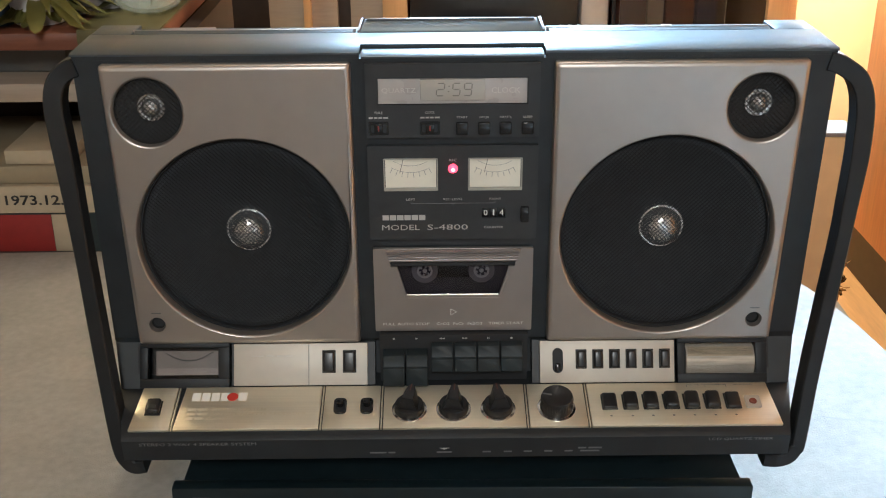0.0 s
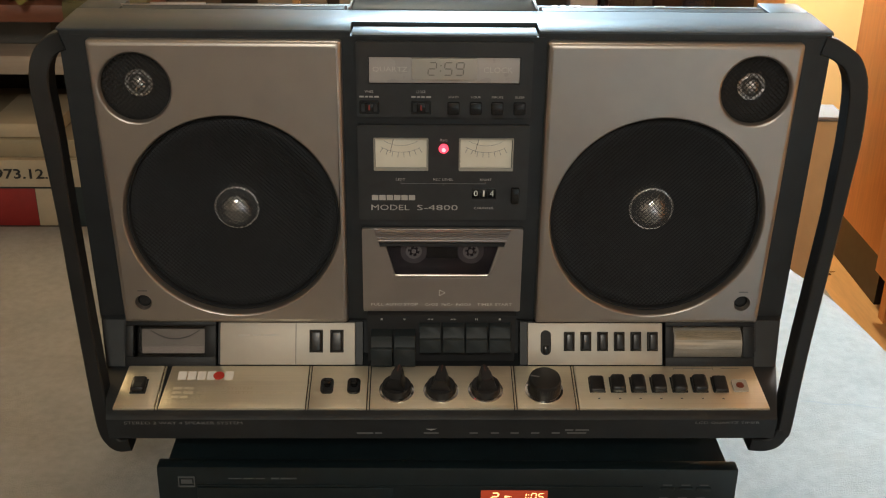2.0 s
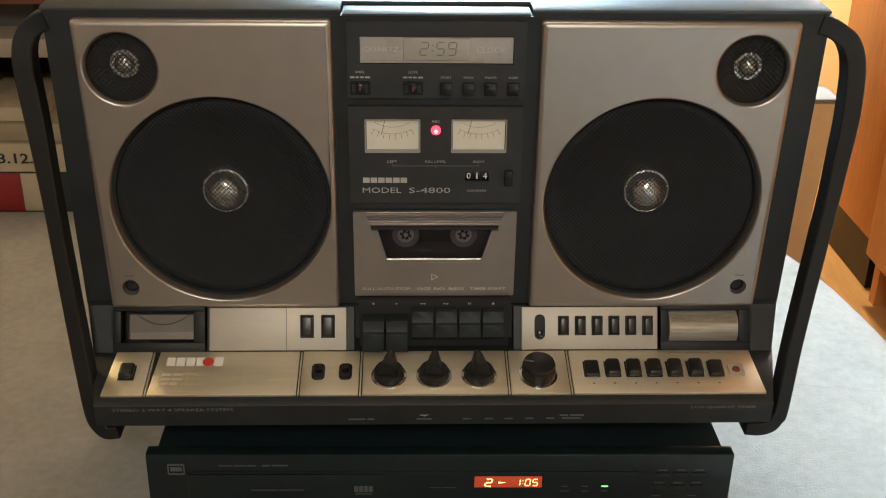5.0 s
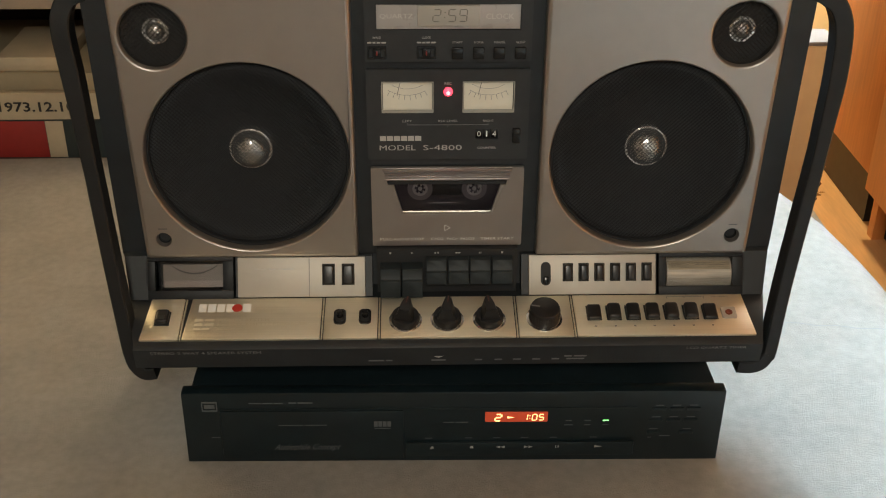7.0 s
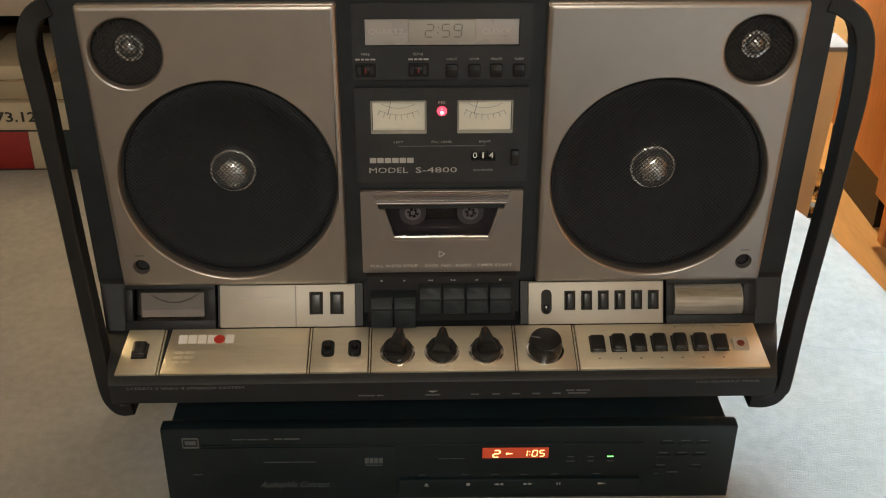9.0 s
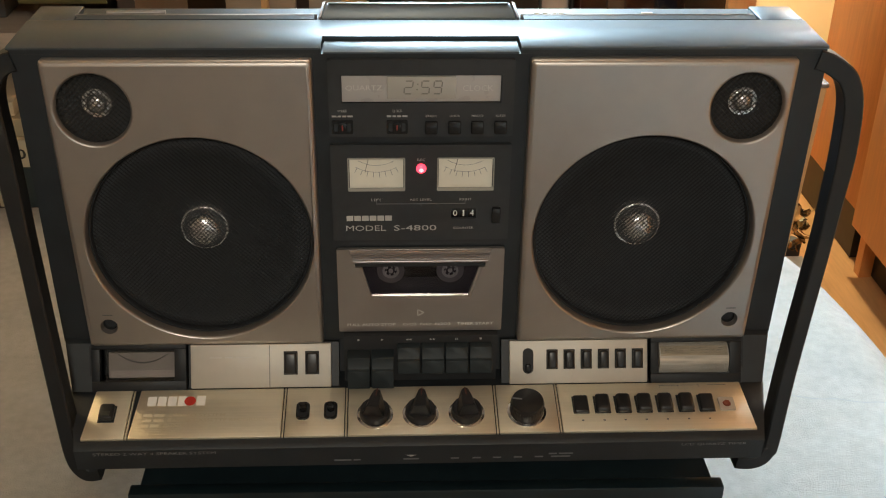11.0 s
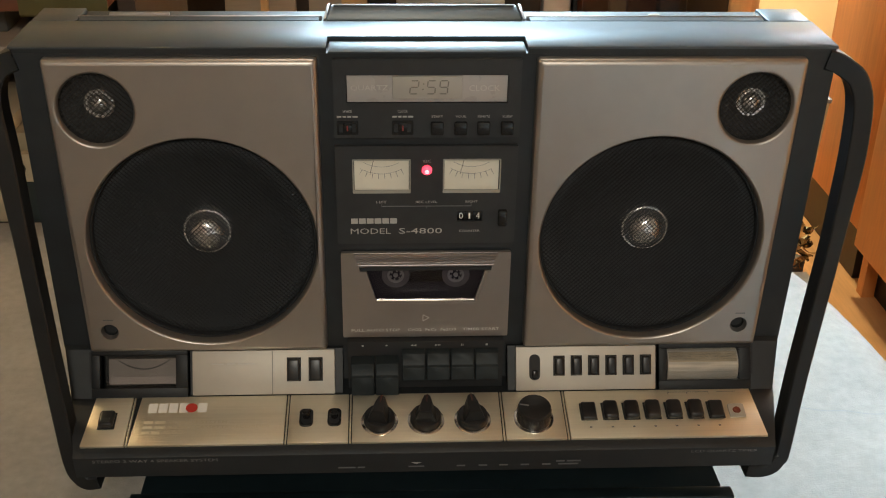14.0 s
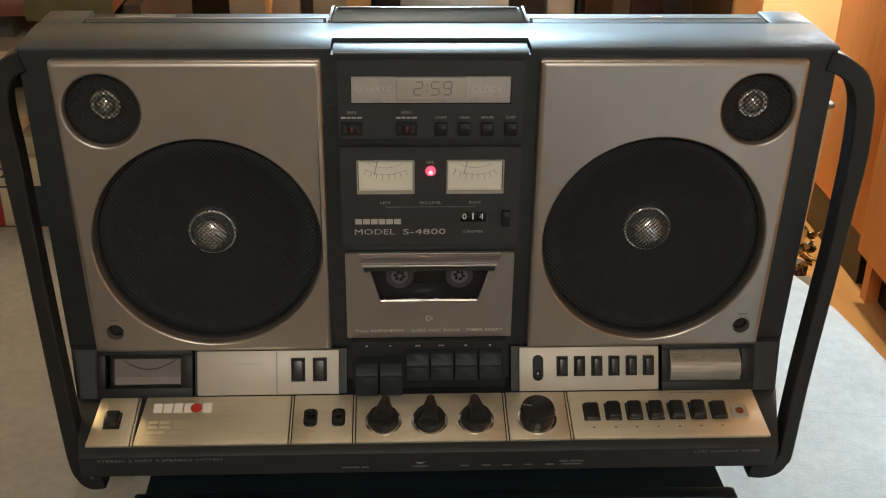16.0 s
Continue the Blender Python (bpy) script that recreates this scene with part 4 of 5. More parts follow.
for sx, what in ((-1, "meter"), (1, "drum")):
    xa, xb = sorted((sx * 0.1705, sx * 0.2385))
    bm = bm_new()
    for x0, x1, v0, v1 in ((xa, xb, 0.0135, 0.0175), (xa, xb, -0.0175, -0.0100), (xa, xa + 0.0060, -0.0100, 0.0135), (xb - 0.0085, xb, -0.0100, 0.0135)):
        add_box(bm, x0, x1, v0, v1, -0.006, 0.0012, 0.0004)
    frame_part = part("tuning_frame", slanted(bm, ROW), TUNING, radio, "black tuning window frame")
    if what == "meter":
        xa, xb = -0.2265, -0.1765
        part("tuning_dial", row_box(xa, xb, -0.0075, 0.0108, -0.0060, -0.0010), material("grey_dial", (0.22, 0.185, 0.165), 0.4, vary=0.15, scale=60), frame_part, "grey tuning meter dial")
        part("dial_band", row_box(xa + 0.001, xb - 0.001, -0.0072, -0.0022, -0.0011, -0.0007), material("pale_dial_band", (0.31, 0.265, 0.24), 0.4), frame_part)
        bm = bm_new()
        cx = (xa + xb) / 2
        pts = []
        for k in range(25):
            u = -1 + k / 12
            pts.append((cx + 0.0185 * u, 0.0030 + 0.0068 * u * u))
        for p, q in zip(pts, pts[1:]):
            bm.faces.new([bm.verts.new(ROW @ Vector((a, b, -0.0004))) for a, b in (p, q, (q[0], q[1] + 0.0009), (p[0], p[1] + 0.0009))])
        part("dial_arc", bm, BLACK_INK, frame_part)
    else:
        xa, xb = 0.1775, 0.2295
        bm = add_cyl(bm_new(), ROW @ pose(xa, 0.0005, -0.0125, 0, 90, 0), 0.0135, xb - xa, seg=40)
        drum = part("frequency_drum", bm, DRUM, frame_part, "cream frequency drum with a pale middle")
        bm = bm_new()
        rnd = random.Random(4)
        for k, ang in enumerate((52, 60)):
            x = xa + 0.004
            while x < xb - 0.006:
                w = rnd.uniform(0.0006, 0.003)
                a0, a1 = radians(ang), radians(ang + 2.2)
                bm.faces.new([bm.verts.new(ROW @ Vector((px, 0.0005 + 0.01365 * math.cos(a), -0.0125 + 0.01365 * math.sin(a)))) for px, a in ((x, a0), (x + w, a0), (x + w, a1), (x, a1))])
                x += w + rnd.uniform(0.002, 0.006)
        # browner band over the upper part; the drum's middle stays pale
        band_bm = bm_new()
        for u0, u1 in ((44, 78),):
            ring = [[band_bm.verts.new(ROW @ Vector((px, 0.0005 + 0.01358 * math.cos(radians(g)), -0.0125 + 0.01358 * math.sin(radians(g))))) for px in (xa + 0.001, xb - 0.001)] for g in range(u0, u1 + 1, 2)]
            for p, q in zip(ring, ring[1:]):
                band_bm.faces.new((p[0], p[1], q[1], q[0]))
        part("drum_scale", band_bm, material("brown_drum_scale", (0.46, 0.37, 0.26), 0.7, spec=0.2, vary=0.5, scale=500, stretch=(0.12, 1, 1)), frame_part)
        part("scale_print", bm, material("brown_scale_ink", (0.20, 0.16, 0.11), 0.5), frame_part)
    pane = part("tuning_window", row_box(xa - 0.002, xb + 0.002, -0.0123, 0.0133, 0.0004, 0.0009), WINDOW, frame_part, "clear plastic window")
    pane.visible_shadow = False

# sloping lower strip of controls
STRIP = pose(0, -0.0335, 0.6102, 13.2)
HALF = 0.0222


def strip_plate(x0, x1, skew0=0.0, skew1=0.0):
    bm = add_box(bm_new(), x0 + 0.0013, x1 - 0.0013, -HALF, HALF, -0.003, 0.0014, 0.0005)
    for v in bm.verts:
        up = (v.co.y + HALF) / (2 * HALF)
        v.co.x += skew0 * up if v.co.x < (x0 + x1) / 2 else -skew1 * up
    return part("control_plate", slanted(bm, STRIP), BRUSHED, radio, "brushed golden aluminium control plate")


plates = [strip_plate(a, b, 0.0032 if a < -0.2 else 0.0, 0.0030 if b > 0.2 else 0.0) for a, b in ((-0.2398, -0.2074), (-0.2074, -0.0985), (-0.0985, -0.0540), (-0.0540, 0.0537), (0.0537, 0.0990), (0.0990, 0.2412))]
top = STRIP @ pose(0, 0, 0.0014)
for x in (-0.2074, -0.0985, -0.0540, 0.0537, 0.0990):
    part("divider", slanted(add_box(bm_new(), x - 0.0006, x + 0.0006, -HALF, HALF, -0.003, 0.0012, 0.0003), STRIP), BRUSHED, radio)
rocker(-0.2235, top, 0.0105, 0.0138, 0.0050, "power_switch", plates[0])
part("mark", slanted(add_box(bm_new(), -0.2262, -0.2208, -0.0050, -0.0010, 0.0049, 0.0053), top), material("dark_mark", (0.03, 0.034, 0.032), 0.3), plates[0])
# printed emblem as plain blocks with a red dot
part("emblem_bars", slanted(bars_bm([0.0062] * 4, 0.0088, 0.0010, pose(-0.1828, 0.0112, 0.0003)), top), PALE_INK, plates[1], "plain cream blocks")
part("emblem_bar", slanted(bars_bm([0.0064], 0.0088, 0, pose(-0.1588, 0.0112, 0.0003)), top), PALE_INK, plates[1])
part("emblem_dot", slanted(add_cyl(bm_new(), pose(-0.1665, 0.0112, 0.0001), 0.0041, 0.0003, seg=28), top), RED_INK, plates[1], "red printed dot")
faint = material("faint_gold_ink", (0.78, 0.71, 0.54), 0.45, 0.35)
for body_text, v, x0, wid, bar in (("STEREO SYSTEM", -0.0020, -0.1800, 0.040, 0.016), ("RADIO CASSETTE RECORDER", -0.0066, -0.1800, 0.070, 0.016), ("CLOCK", -0.0112, -0.1830, 0.016, 0.013)):
    part("lettering", text_bm(body_text, wid, 0.0028, top @ pose(x0 + wid / 2, v, 0.0003), 0.012), faint, plates[1])
    part("lettering", slanted(bars_bm([bar * 0.4, bar * 0.45], 0.0026, bar * 0.1, pose(-0.1985 + bar / 2, v, 0.0003)), top), faint, plates[1])
for x in (-0.0850, -0.0652):
    bm = slanted(add_plate(bm_new(), rounded(x - 0.0048, x + 0.0048, -0.0078, 0.0078, 0.0035), [rounded(x - 0.0034, x + 0.0034, -0.0062, 0.0062, 0.0026)], 0.0, 0.0014), top @ pose(0, 0, 0.0014, -90))
    part("switch_bezel", bm, GLOSS, plates[2])
    bm = bm_new()
    bm.faces.new([bm.verts.new(top @ Vector((a, b, 0.0003))) for a, b in rounded(x - 0.0036, x + 0.0036, -0.0064, 0.0064, 0.0026)])
    part("switch_well", bm, RUBBER, plates[2])
    bm = slanted(add_cyl(bm_new(), pose(x, 0.0012, 0.0), 0.0026, 0.0056, 0.0024, 16, 0.0006), top)
    part("toggle", bm, GLOSS, plates[2])


def pointer_knob(x, v, r, tall, turn, parent, pointer=True):
    """A round skirt with a raised grip and a coloured index."""
    m = top @ pose(x, v, 0, 0, 0, turn)
    seat_bm = add_revolved(bm_new(), m, [(r * 1.16, 0.0), (r * 1.16, 0.0007), (r * 1.02, 0.0010), (r * 1.0, 0.0)], 40)
    knob = part("knob", slanted(add_cyl(bm_new(), pose(0, 0, 0.0003), r, tall * (0.38 if pointer else 1.0), r * 0.94, 40, 0.0008), m), KNOB, parent, "black rotary knob")
    part("knob_ring", seat_bm, CHROME, parent)
    if pointer:
        bm = bm_new()
        lo = [(-r * 0.74, -r * 0.62), (r * 0.74, -r * 0.62), (r * 0.64, r * 0.25), (r * 0.34, r * 0.98), (-r * 0.34, r * 0.98), (-r * 0.64, r * 0.25)]
        a = [bm.verts.new((p, q, tall * 0.30)) for p, q in lo]
        b = [bm.verts.new((p * 0.50, q * 0.90, tall)) for p, q in lo]
        bm.faces.new(a[::-1])
        bm.faces.new(b)
        for i in range(6):
            bm.faces.new((a[i], a[(i + 1) % 6], b[(i + 1) % 6], b[i]))
        bmesh.ops.bevel(bm, geom=list(bm.edges), offset=0.0006, segments=2, affect="EDGES")
        part("grip", slanted(bm, m), KNOB, parent)
        part("index", slanted(add_box(bm_new(), -0.0004, 0.0004, r * 0.30, r * 0.90, tall, tall + 0.0003), m), ORANGE_INK, parent, "orange index line")
    else:
        bm = bm_new()
        for k in range(36):
            a = 2 * math.pi * k / 36
            add_box(bm, -0.0004, 0.0004, r * 0.955, r * 0.99, tall * 0.12, tall * 0.8)
            bmesh.ops.transform(bm, verts=bm.verts[-8:], matrix=Matrix.Rotation(a, 4, "Z"))
        part("ribs", slanted(bm, m), KNOB, parent)
        part("index", slanted(add_box(bm_new(), -0.0006, 0.0006, r * 0.35, r * 0.90, tall + 0.0003, tall + 0.0006), m), GREY_INK, parent, "grey index line")


for x, turn in ((-0.0335, -12), (-0.0008, -6), (0.0322, 8)):
    pointer_knob(x, -0.0040, 0.0112, 0.0168, turn, plates[3])
pointer_knob(0.0756, -0.0035, 0.0122, 0.0125, 78, plates[4], pointer=False)
for k, x in enumerate((0.1154, 0.1310, 0.1462, 0.1615, 0.1768, 0.1922, 0.2075)):
    rocker(x, top @ pose(0, 0.0010, 0, 4), 0.0106, 0.0152, 0.0062 if k not in (0, 6) else 0.0040, "tuning_key", plates[5])
    part("mark", slanted(bars_bm([0.0016], 0.0012, 0, pose(x, -0.0125, 0.0003)), top), GREY_INK, plates[5])
bm = slanted(add_plate(bm_new(), rounded(0.2168, 0.2282, -0.0055, 0.0065, 0.0012), [circle(0.2225, 0.0005, 0.0030, 20)], 0, 0.0012), top @ pose(0, 0, 0.0012, -90))
part("preset_plate", bm, ALU, plates[5])
bm = add_revolved(bm_new(), top @ pose(0.2225, 0.0005, 0.0001), [(0.0034, 0.0004), (0.0026, 0.0018), (0.0012, 0.0016), (0.0004, 0.0012)], 20)
part("preset_button", bm, material("red_brown_button", (0.18, 0.04, 0.02), 0.35), plates[5], "small red brown button")
bm = bm_new()
for x0, x1, v0, v1 in ((0.176, 0.206, 0.0190, 0.0193), (0.176, 0.1763, 0.0172, 0.0190), (0.2057, 0.206, 0.0172, 0.0190), (0.190, 0.1903, 0.0172, 0.0190), (0.212, 0.226, 0.0190, 0.0193)):
    bm.faces.new([bm.verts.new(top @ Vector((a, b, 0.0003))) for a, b in ((x0, v0), (x1, v0), (x1, v1), (x0, v1))])
part("bracket_print", bm, GREY_INK, plates[5])

# print on the black lip
LIP = pose(0, -0.0608, 0.5955, 90 + 6.5)
part("lettering", text_bm("STEREO 2 WAY 4 SPEAKER SYSTEM", 0.0850, 0.0026, LIP @ pose(-0.1870, 0.0025, 0.0004)), LIP_INK, body)
part("lettering", text_bm("LCD QUARTZ TIMER", 0.0470, 0.0026, LIP @ pose(0.2080, 0.0025, 0.0004)), LIP_INK, body)
for x, ws in ((-0.0530, [0.012, 0.005]), (-0.0080, [0.011]), (0.0230, [0.006]), (0.0385, [0.006]), (0.0530, [0.006]), (0.0680, [0.006]), (0.0830, [0.006]), (0.0985, [0.014])):
    part("lettering", bars_bm(ws, 0.0014, 0.0015, LIP @ pose(x, -0.0070, 0.0004)), GREY_INK, body)
part("lettering", bars_bm([0.006, 0.010], 0.0015, 0.0015, LIP @ pose(0.0985, -0.0042, 0.0004)), GREY_INK, body)
bm = bm_new()
bm.faces.new([bm.verts.new(LIP @ Vector((a, b, 0.0004))) for a, b in ((-0.0120, -0.0030), (-0.0080, -0.0048), (-0.0040, -0.0030))])
part("lettering", bm, SILVER_INK, body)

# ---- the disc player under it ----
CX = 0.0055
player = thing("disc_player", (CX, 0.1, SEAT_Z), "black disc player with orange lit display on the grey cover", "disc player")
part("case", add_box(bm_new(), CX - 0.2130, CX + 0.2130, -0.0380, 0.2300, 0.4850, 0.5500, 0.0012), CD_BLACK, player, "black painted metal case")
for fx in (-0.17, 0.17):
    for fy in (0.0, 0.19):
        part("foot", add_cyl(bm_new(), pose(CX + fx, fy, SEAT_Z - 0.006), 0.018, 0.010, seg=20), RUBBER, player)
face = part("front_panel", add_box(bm_new(), CX - 0.2198, CX + 0.2198, -0.0500, -0.0380, 0.4775, 0.5512, 0.0016), CD_FACE, player, "black front panel")
FY = -0.0502
part("ridge", add_box(bm_new(), CX - 0.1900, CX + 0.1480, -0.0512, -0.0500, 0.5346, 0.5360, 0.0004), CD_BLACK, face)
part("tray", add_box(bm_new(), CX - 0.1900, CX - 0.0420, -0.0515, -0.0500, 0.4850, 0.5338, 0.0006), CD_FACE, face, "black disc tray front")
part("button_bar", add_box(bm_new(), CX - 0.0400, CX + 0.1480, -0.0530, -0.0500, 0.4880, 0.5016, 0.0010), CD_FACE, face)
screen = part("display", add_box(bm_new(), 0.0300, 0.0810, -0.0510, -0.0500, 0.5216, 0.5314, 0.0003), CD_LIGHT, face, "orange lit display")
bm = bm_new()
digit_bm(bm, "2", 0.0380, -0.0513, 0.5230, 0.0048, 0.0066, 0.0006)
bm.faces.new([bm.verts.new((a, -0.0513, b)) for a, b in ((0.0480, 0.5254), (0.0540, 0.5264), (0.0480, 0.5274))])
digit_bm(bm, "1", 0.0605, -0.0513, 0.5236, 0.0036, 0.0058, 0.00045)
digit_bm(bm, "0", 0.0682, -0.0513, 0.5236, 0.0036, 0.0058, 0.00045)
digit_bm(bm, "5", 0.0738, -0.0513, 0.5236, 0.0036, 0.0058, 0.00045)
for dz in (0.0014, 0.0042):
    bm.faces.new([bm.verts.new((0.0660 + a, -0.0513, 0.5236 + dz + b)) for a, b in ((0, 0), (0.0008, 0), (0.0008, 0.0008), (0, 0.0008))])
part("digits", bm, CD_DIGIT, face, "glowing digits")


def face_bars(ws, h, x, z, y=FY - 0.0002, mat=PLAYER_INK, gap=0.0012):
    part("print", bars_bm(ws, h * 0.75, gap, facing(x, y, z)), mat, face)


part("emblem", add_plate(bm_new(), rounded(-0.1985, -0.1860, 0.5335, 0.5430, 0.0006), [rounded(-0.1977, -0.1868, 0.5347, 0.5417, 0.0004)], -0.0508, -0.0498), PLAYER_INK, face, "small square grey emblem")
face_bars([0.0085], 0.0052, -0.1922, 0.5383)
face_bars([0.010, 0.008, 0.007], 0.0015, -0.1470, 0.5414)
face_bars([0.006, 0.012], 0.0020, -0.1190, 0.5416)
face_bars([0.020, 0.018], 0.0012, -0.1180, 0.5202, -0.0518)
part("disc_emblem", bars_bm([0.0030, 0.0030, 0.0030, 0.0030], 0.0055, 0.0006, facing(-0.0535, -0.0518, 0.5210)), PLAYER_INK, face)
face_bars([0.0130], 0.0012, -0.0535, 0.5165, -0.0518)
bm = text_bm("Audiophile Concept", 0.0530, 0.0080, facing(-0.1150, -0.0519, 0.4972))
for v in bm.verts:
    v.co.x += (v.co.z - 0.4972) * 0.45
part("lettering", bm, PLAYER_INK, face)
face_bars([0.0070], 0.0012, -0.1895, 0.5072)
face_bars([0.009, 0.010], 0.0012, 0.0060, 0.5212)
for x, z in ((-0.0160, 0.5050), (0.0170, 0.5050), (0.0400, 0.5050), (0.0630, 0.5050), (0.0870, 0.5050), (0.1200, 0.5050)):
    face_bars([0.0060], 0.0012, x, z)
for x, kind in ((-0.0130, "e"), (0.0195, "s"), (0.0430, "rr"), (0.0665, "ff"), (0.0900, "p"), (0.1240, "t")):
    m = facing(x, -0.0533, 0.4976)
    shapes = {"e": [((-0.0016, -0.0004), (0.0016, -0.0004), (0, 0.0014)), ((-0.0016, -0.0016), (0.0016, -0.0016), (0.0016, -0.0009), (-0.0016, -0.0009))], "s": [((-0.0014, -0.0012), (0.0014, -0.0012), (0.0014, 0.0012), (-0.0014, 0.0012))],
              "rr": [((0.0, -0.0013), (0.0, 0.0013), (-0.0036, 0)), ((0.0038, -0.0013), (0.0038, 0.0013), (0.0002, 0))], "ff": [((0.0, -0.0013), (0.0, 0.0013), (0.0036, 0)), ((-0.0038, -0.0013), (-0.0038, 0.0013), (-0.0002, 0))],
              "p": [((-0.0015, -0.0013), (-0.0005, -0.0013), (-0.0005, 0.0013), (-0.0015, 0.0013)), ((0.0005, -0.0013), (0.0015, -0.0013), (0.0015, 0.0013), (0.0005, 0.0013))], "t": [((-0.0032, -0.0012), (-0.0032, 0.0012), (0.0036, 0))]}[kind]
    bm = bm_new()
    for s in shapes:
        bm.faces.new([bm.verts.new(m @ Vector((a, b, 0))) for a, b in s])
    part("symbol", bm, SILVER_INK, face)
face_bars([0.0050], 0.0014, 0.1290, 0.5222, mat=GREEN)
for x in (0.0985, 0.1140):
    face_bars([0.0050], 0.0014, x, 0.5222)
for x in (0.0985, 0.1140, 0.1290):
    face_bars([0.0070 if x < 0.1 else 0.0050], 0.0012, x, 0.5178)
for z, xs in ((0.5372, (0.1720, 0.1860, 0.2000)), (0.5255, (0.1700, 0.1845, 0.1985)), (0.5132, (0.1690, 0.1965))):
    for x in xs:
        b = part("small_button", add_box(bm_new(), x - 0.0055, x + 0.0055, -0.0512, -0.0500, z - 0.0052, z - 0.0022, 0.0004), CD_BLACK, face)
        face_bars([0.0070], 0.0013, x, z)
face_bars([0.0090], 0.0014, 0.1790, 0.5060)
face_bars([0.0030], 0.0012, 0.1665, 0.5045)

player.rotation_euler = (0, radians(0.42), 0)
player.location.z -= 0.0016

# ---- low shelf behind the bed, with boxes and books ----
shelf = thing("low_shelf", (-0.75, 0.75, FLOOR_Z - 0.012), "low dark shelf with a red-brown top board behind the bed", "shelf")
part("shelf_board", add_box(bm_new(), -1.30, -0.335, 0.556, 0.92, 0.455, 0.4795, 0.002), DARKWOOD, shelf)
part("middle_board", add_box(bm_new(), -1.30, -0.42, 0.566, 0.92, 0.675, 0.698, 0.002), TANBOARD, shelf, "tan middle board")
part("top_board", add_box(bm_new(), -1.30, -0.335, 0.545, 0.95, 0.743, 0.764, 0.003), BROWN, shelf, "red-brown top board")
part("back_panel", add_box(bm_new(), -1.30, -0.335, 0.921, 0.935, 0.10, 0.742), DARKWOOD, shelf)
part("side_panel", add_box(bm_new(), -1.32, -1.30, 0.56, 0.93, FLOOR_Z - 0.012, 0.742), DARKWOOD, shelf)
part("side_panel", add_box(bm_new(), -0.335, -0.315, 0.60, 0.93, FLOOR_Z - 0.012, 0.742), DARKWOOD, shelf)


def book(name, x0, x1, y0, y1, z0, z1, cover, label, spine=()):
    """A lying book: two boards, a spine and a block of pages."""
    ob = thing(name, ((x0 + x1) / 2, (y0 + y1) / 2, z0), label, name)
    bm = add_box(bm_new(), x0, x1, y0, y1, z0, z0 + 0.002)
    add_box(bm, x0, x1, y0, y1, z1 - 0.002, z1)
    add_box(bm, x0, x1, y0, y0 + 0.0025, z0 + 0.0021, z1 - 0.0021)
    part("cover", bm, cover, ob)
    part("pages", add_box(bm_new(), x0 + 0.003, x1 - 0.003, y0 + 0.003, y1 - 0.004, z0 + 0.0021, z1 - 0.0021), CREAM, ob)
    for a, b, m in spine:
        part("spine_label", add_box(bm_new(), a, b, y0 - 0.0006, y0 + 0.001, z0 + 0.001, z1 - 0.001, 0.0004), m, ob)
    return ob


book("book", -0.75, -0.36, 0.560, 0.80, 0.4800, 0.5320, DARKBOOK, "thick dark book with a red and cream spine", ((-0.5770, -0.4980, REDBOOK), (-0.4975, -0.4750, CREAM), (-0.70, -0.5775, CREAM)))
binder = book("binder", -0.76, -0.38, 0.562, 0.80, 0.5325, 0.5680, CREAM, "cream binder with a printed date, lying on a book")
part("lettering", text_bm("1973.12.10", 0.0960, 0.0135, facing(-0.5045, 0.5612, 0.5500), 0.02), BLACK_INK, binder)
solid("flat_box", add_box(bm_new(), -0.74, -0.39, 0.570, 0.79, 0.5685, 0.5920, 0.002), TANCARD, "flat tan card box lying on a binder", "box")
solid("small_box", add_box(bm_new(), -0.55, -0.466, 0.575, 0.70, 0.5925, 0.6110, 0.002), CREAM, "small cream box on a tan box", "box")
solid("grey_box", add_box(bm_new(), -0.72, -0.47, 0.62, 0.80, 0.6985, 0.7300, 0.003), GREYBOX, "dark grey box on the middle board", "box")

# things on the shelf top: a glass jar, a leafy plant, a cloth bundle and dark boxes
bm = bm_new()
cells = {}
for i in range(25):
    for j in range(41):
        x, along_y = -0.428 + 0.096 * i / 24, 0.385 * j / 40
        y, z = (0.5405, 0.7420 + along_y) if along_y < 0.0265 else (0.5405 + along_y - 0.0265, 0.7685)
        wave = 0.0012 * noise.noise((x * 60, along_y * 50, 3.0))
        cells[i, j] = bm.verts.new((x, y - abs(wave), z + wave * 0.5 - 0.0004))
for i in range(24):
    for j in range(40):
        bm.faces.new((cells[i, j], cells[i + 1, j], cells[i + 1, j + 1], cells[i, j + 1]))
grown = bmesh.ops.extrude_face_region(bm, geom=list(bm.faces))
for v in grown["geom"]:
    if isinstance(v, bmesh.types.BMVert):
        v.co += Vector((0, 0.0022, -0.0028))
bmesh.ops.recalc_face_normals(bm, faces=bm.faces)
solid("olive_cloth", bm, OLIVE, "olive-green cloth laid over the end of the shelf", "cloth")
bowl = thing("glass_jar", (-0.366, 0.645, 0.7688), "clear round glass jar on an olive-green cloth", "jar")
JAR_GLASS = material("thick_jar_glass", (0.86, 0.90, 0.88), 0.08, vary=0.04)
JAR_GLASS.node_tree.nodes["Principled BSDF"].inputs["Transmission Weight"].default_value = 0.82
bm = add_revolved(bm_new(), pose(-0.366, 0.645, 0.7688), [(0.0005, 0.0010), (0.024, 0.001), (0.036, 0.007), (0.044, 0.020), (0.0475, 0.045), (0.047, 0.075), (0.045, 0.100), (0.046, 0.103), (0.043, 0.103), (0.0425, 0.098), (0.044, 0.075), (0.0445, 0.045), (0.041, 0.022), (0.034, 0.011), (0.022, 0.005), (0.0005, 0.0045)], 48)
bmesh.ops.recalc_face_normals(bm, faces=bm.faces)
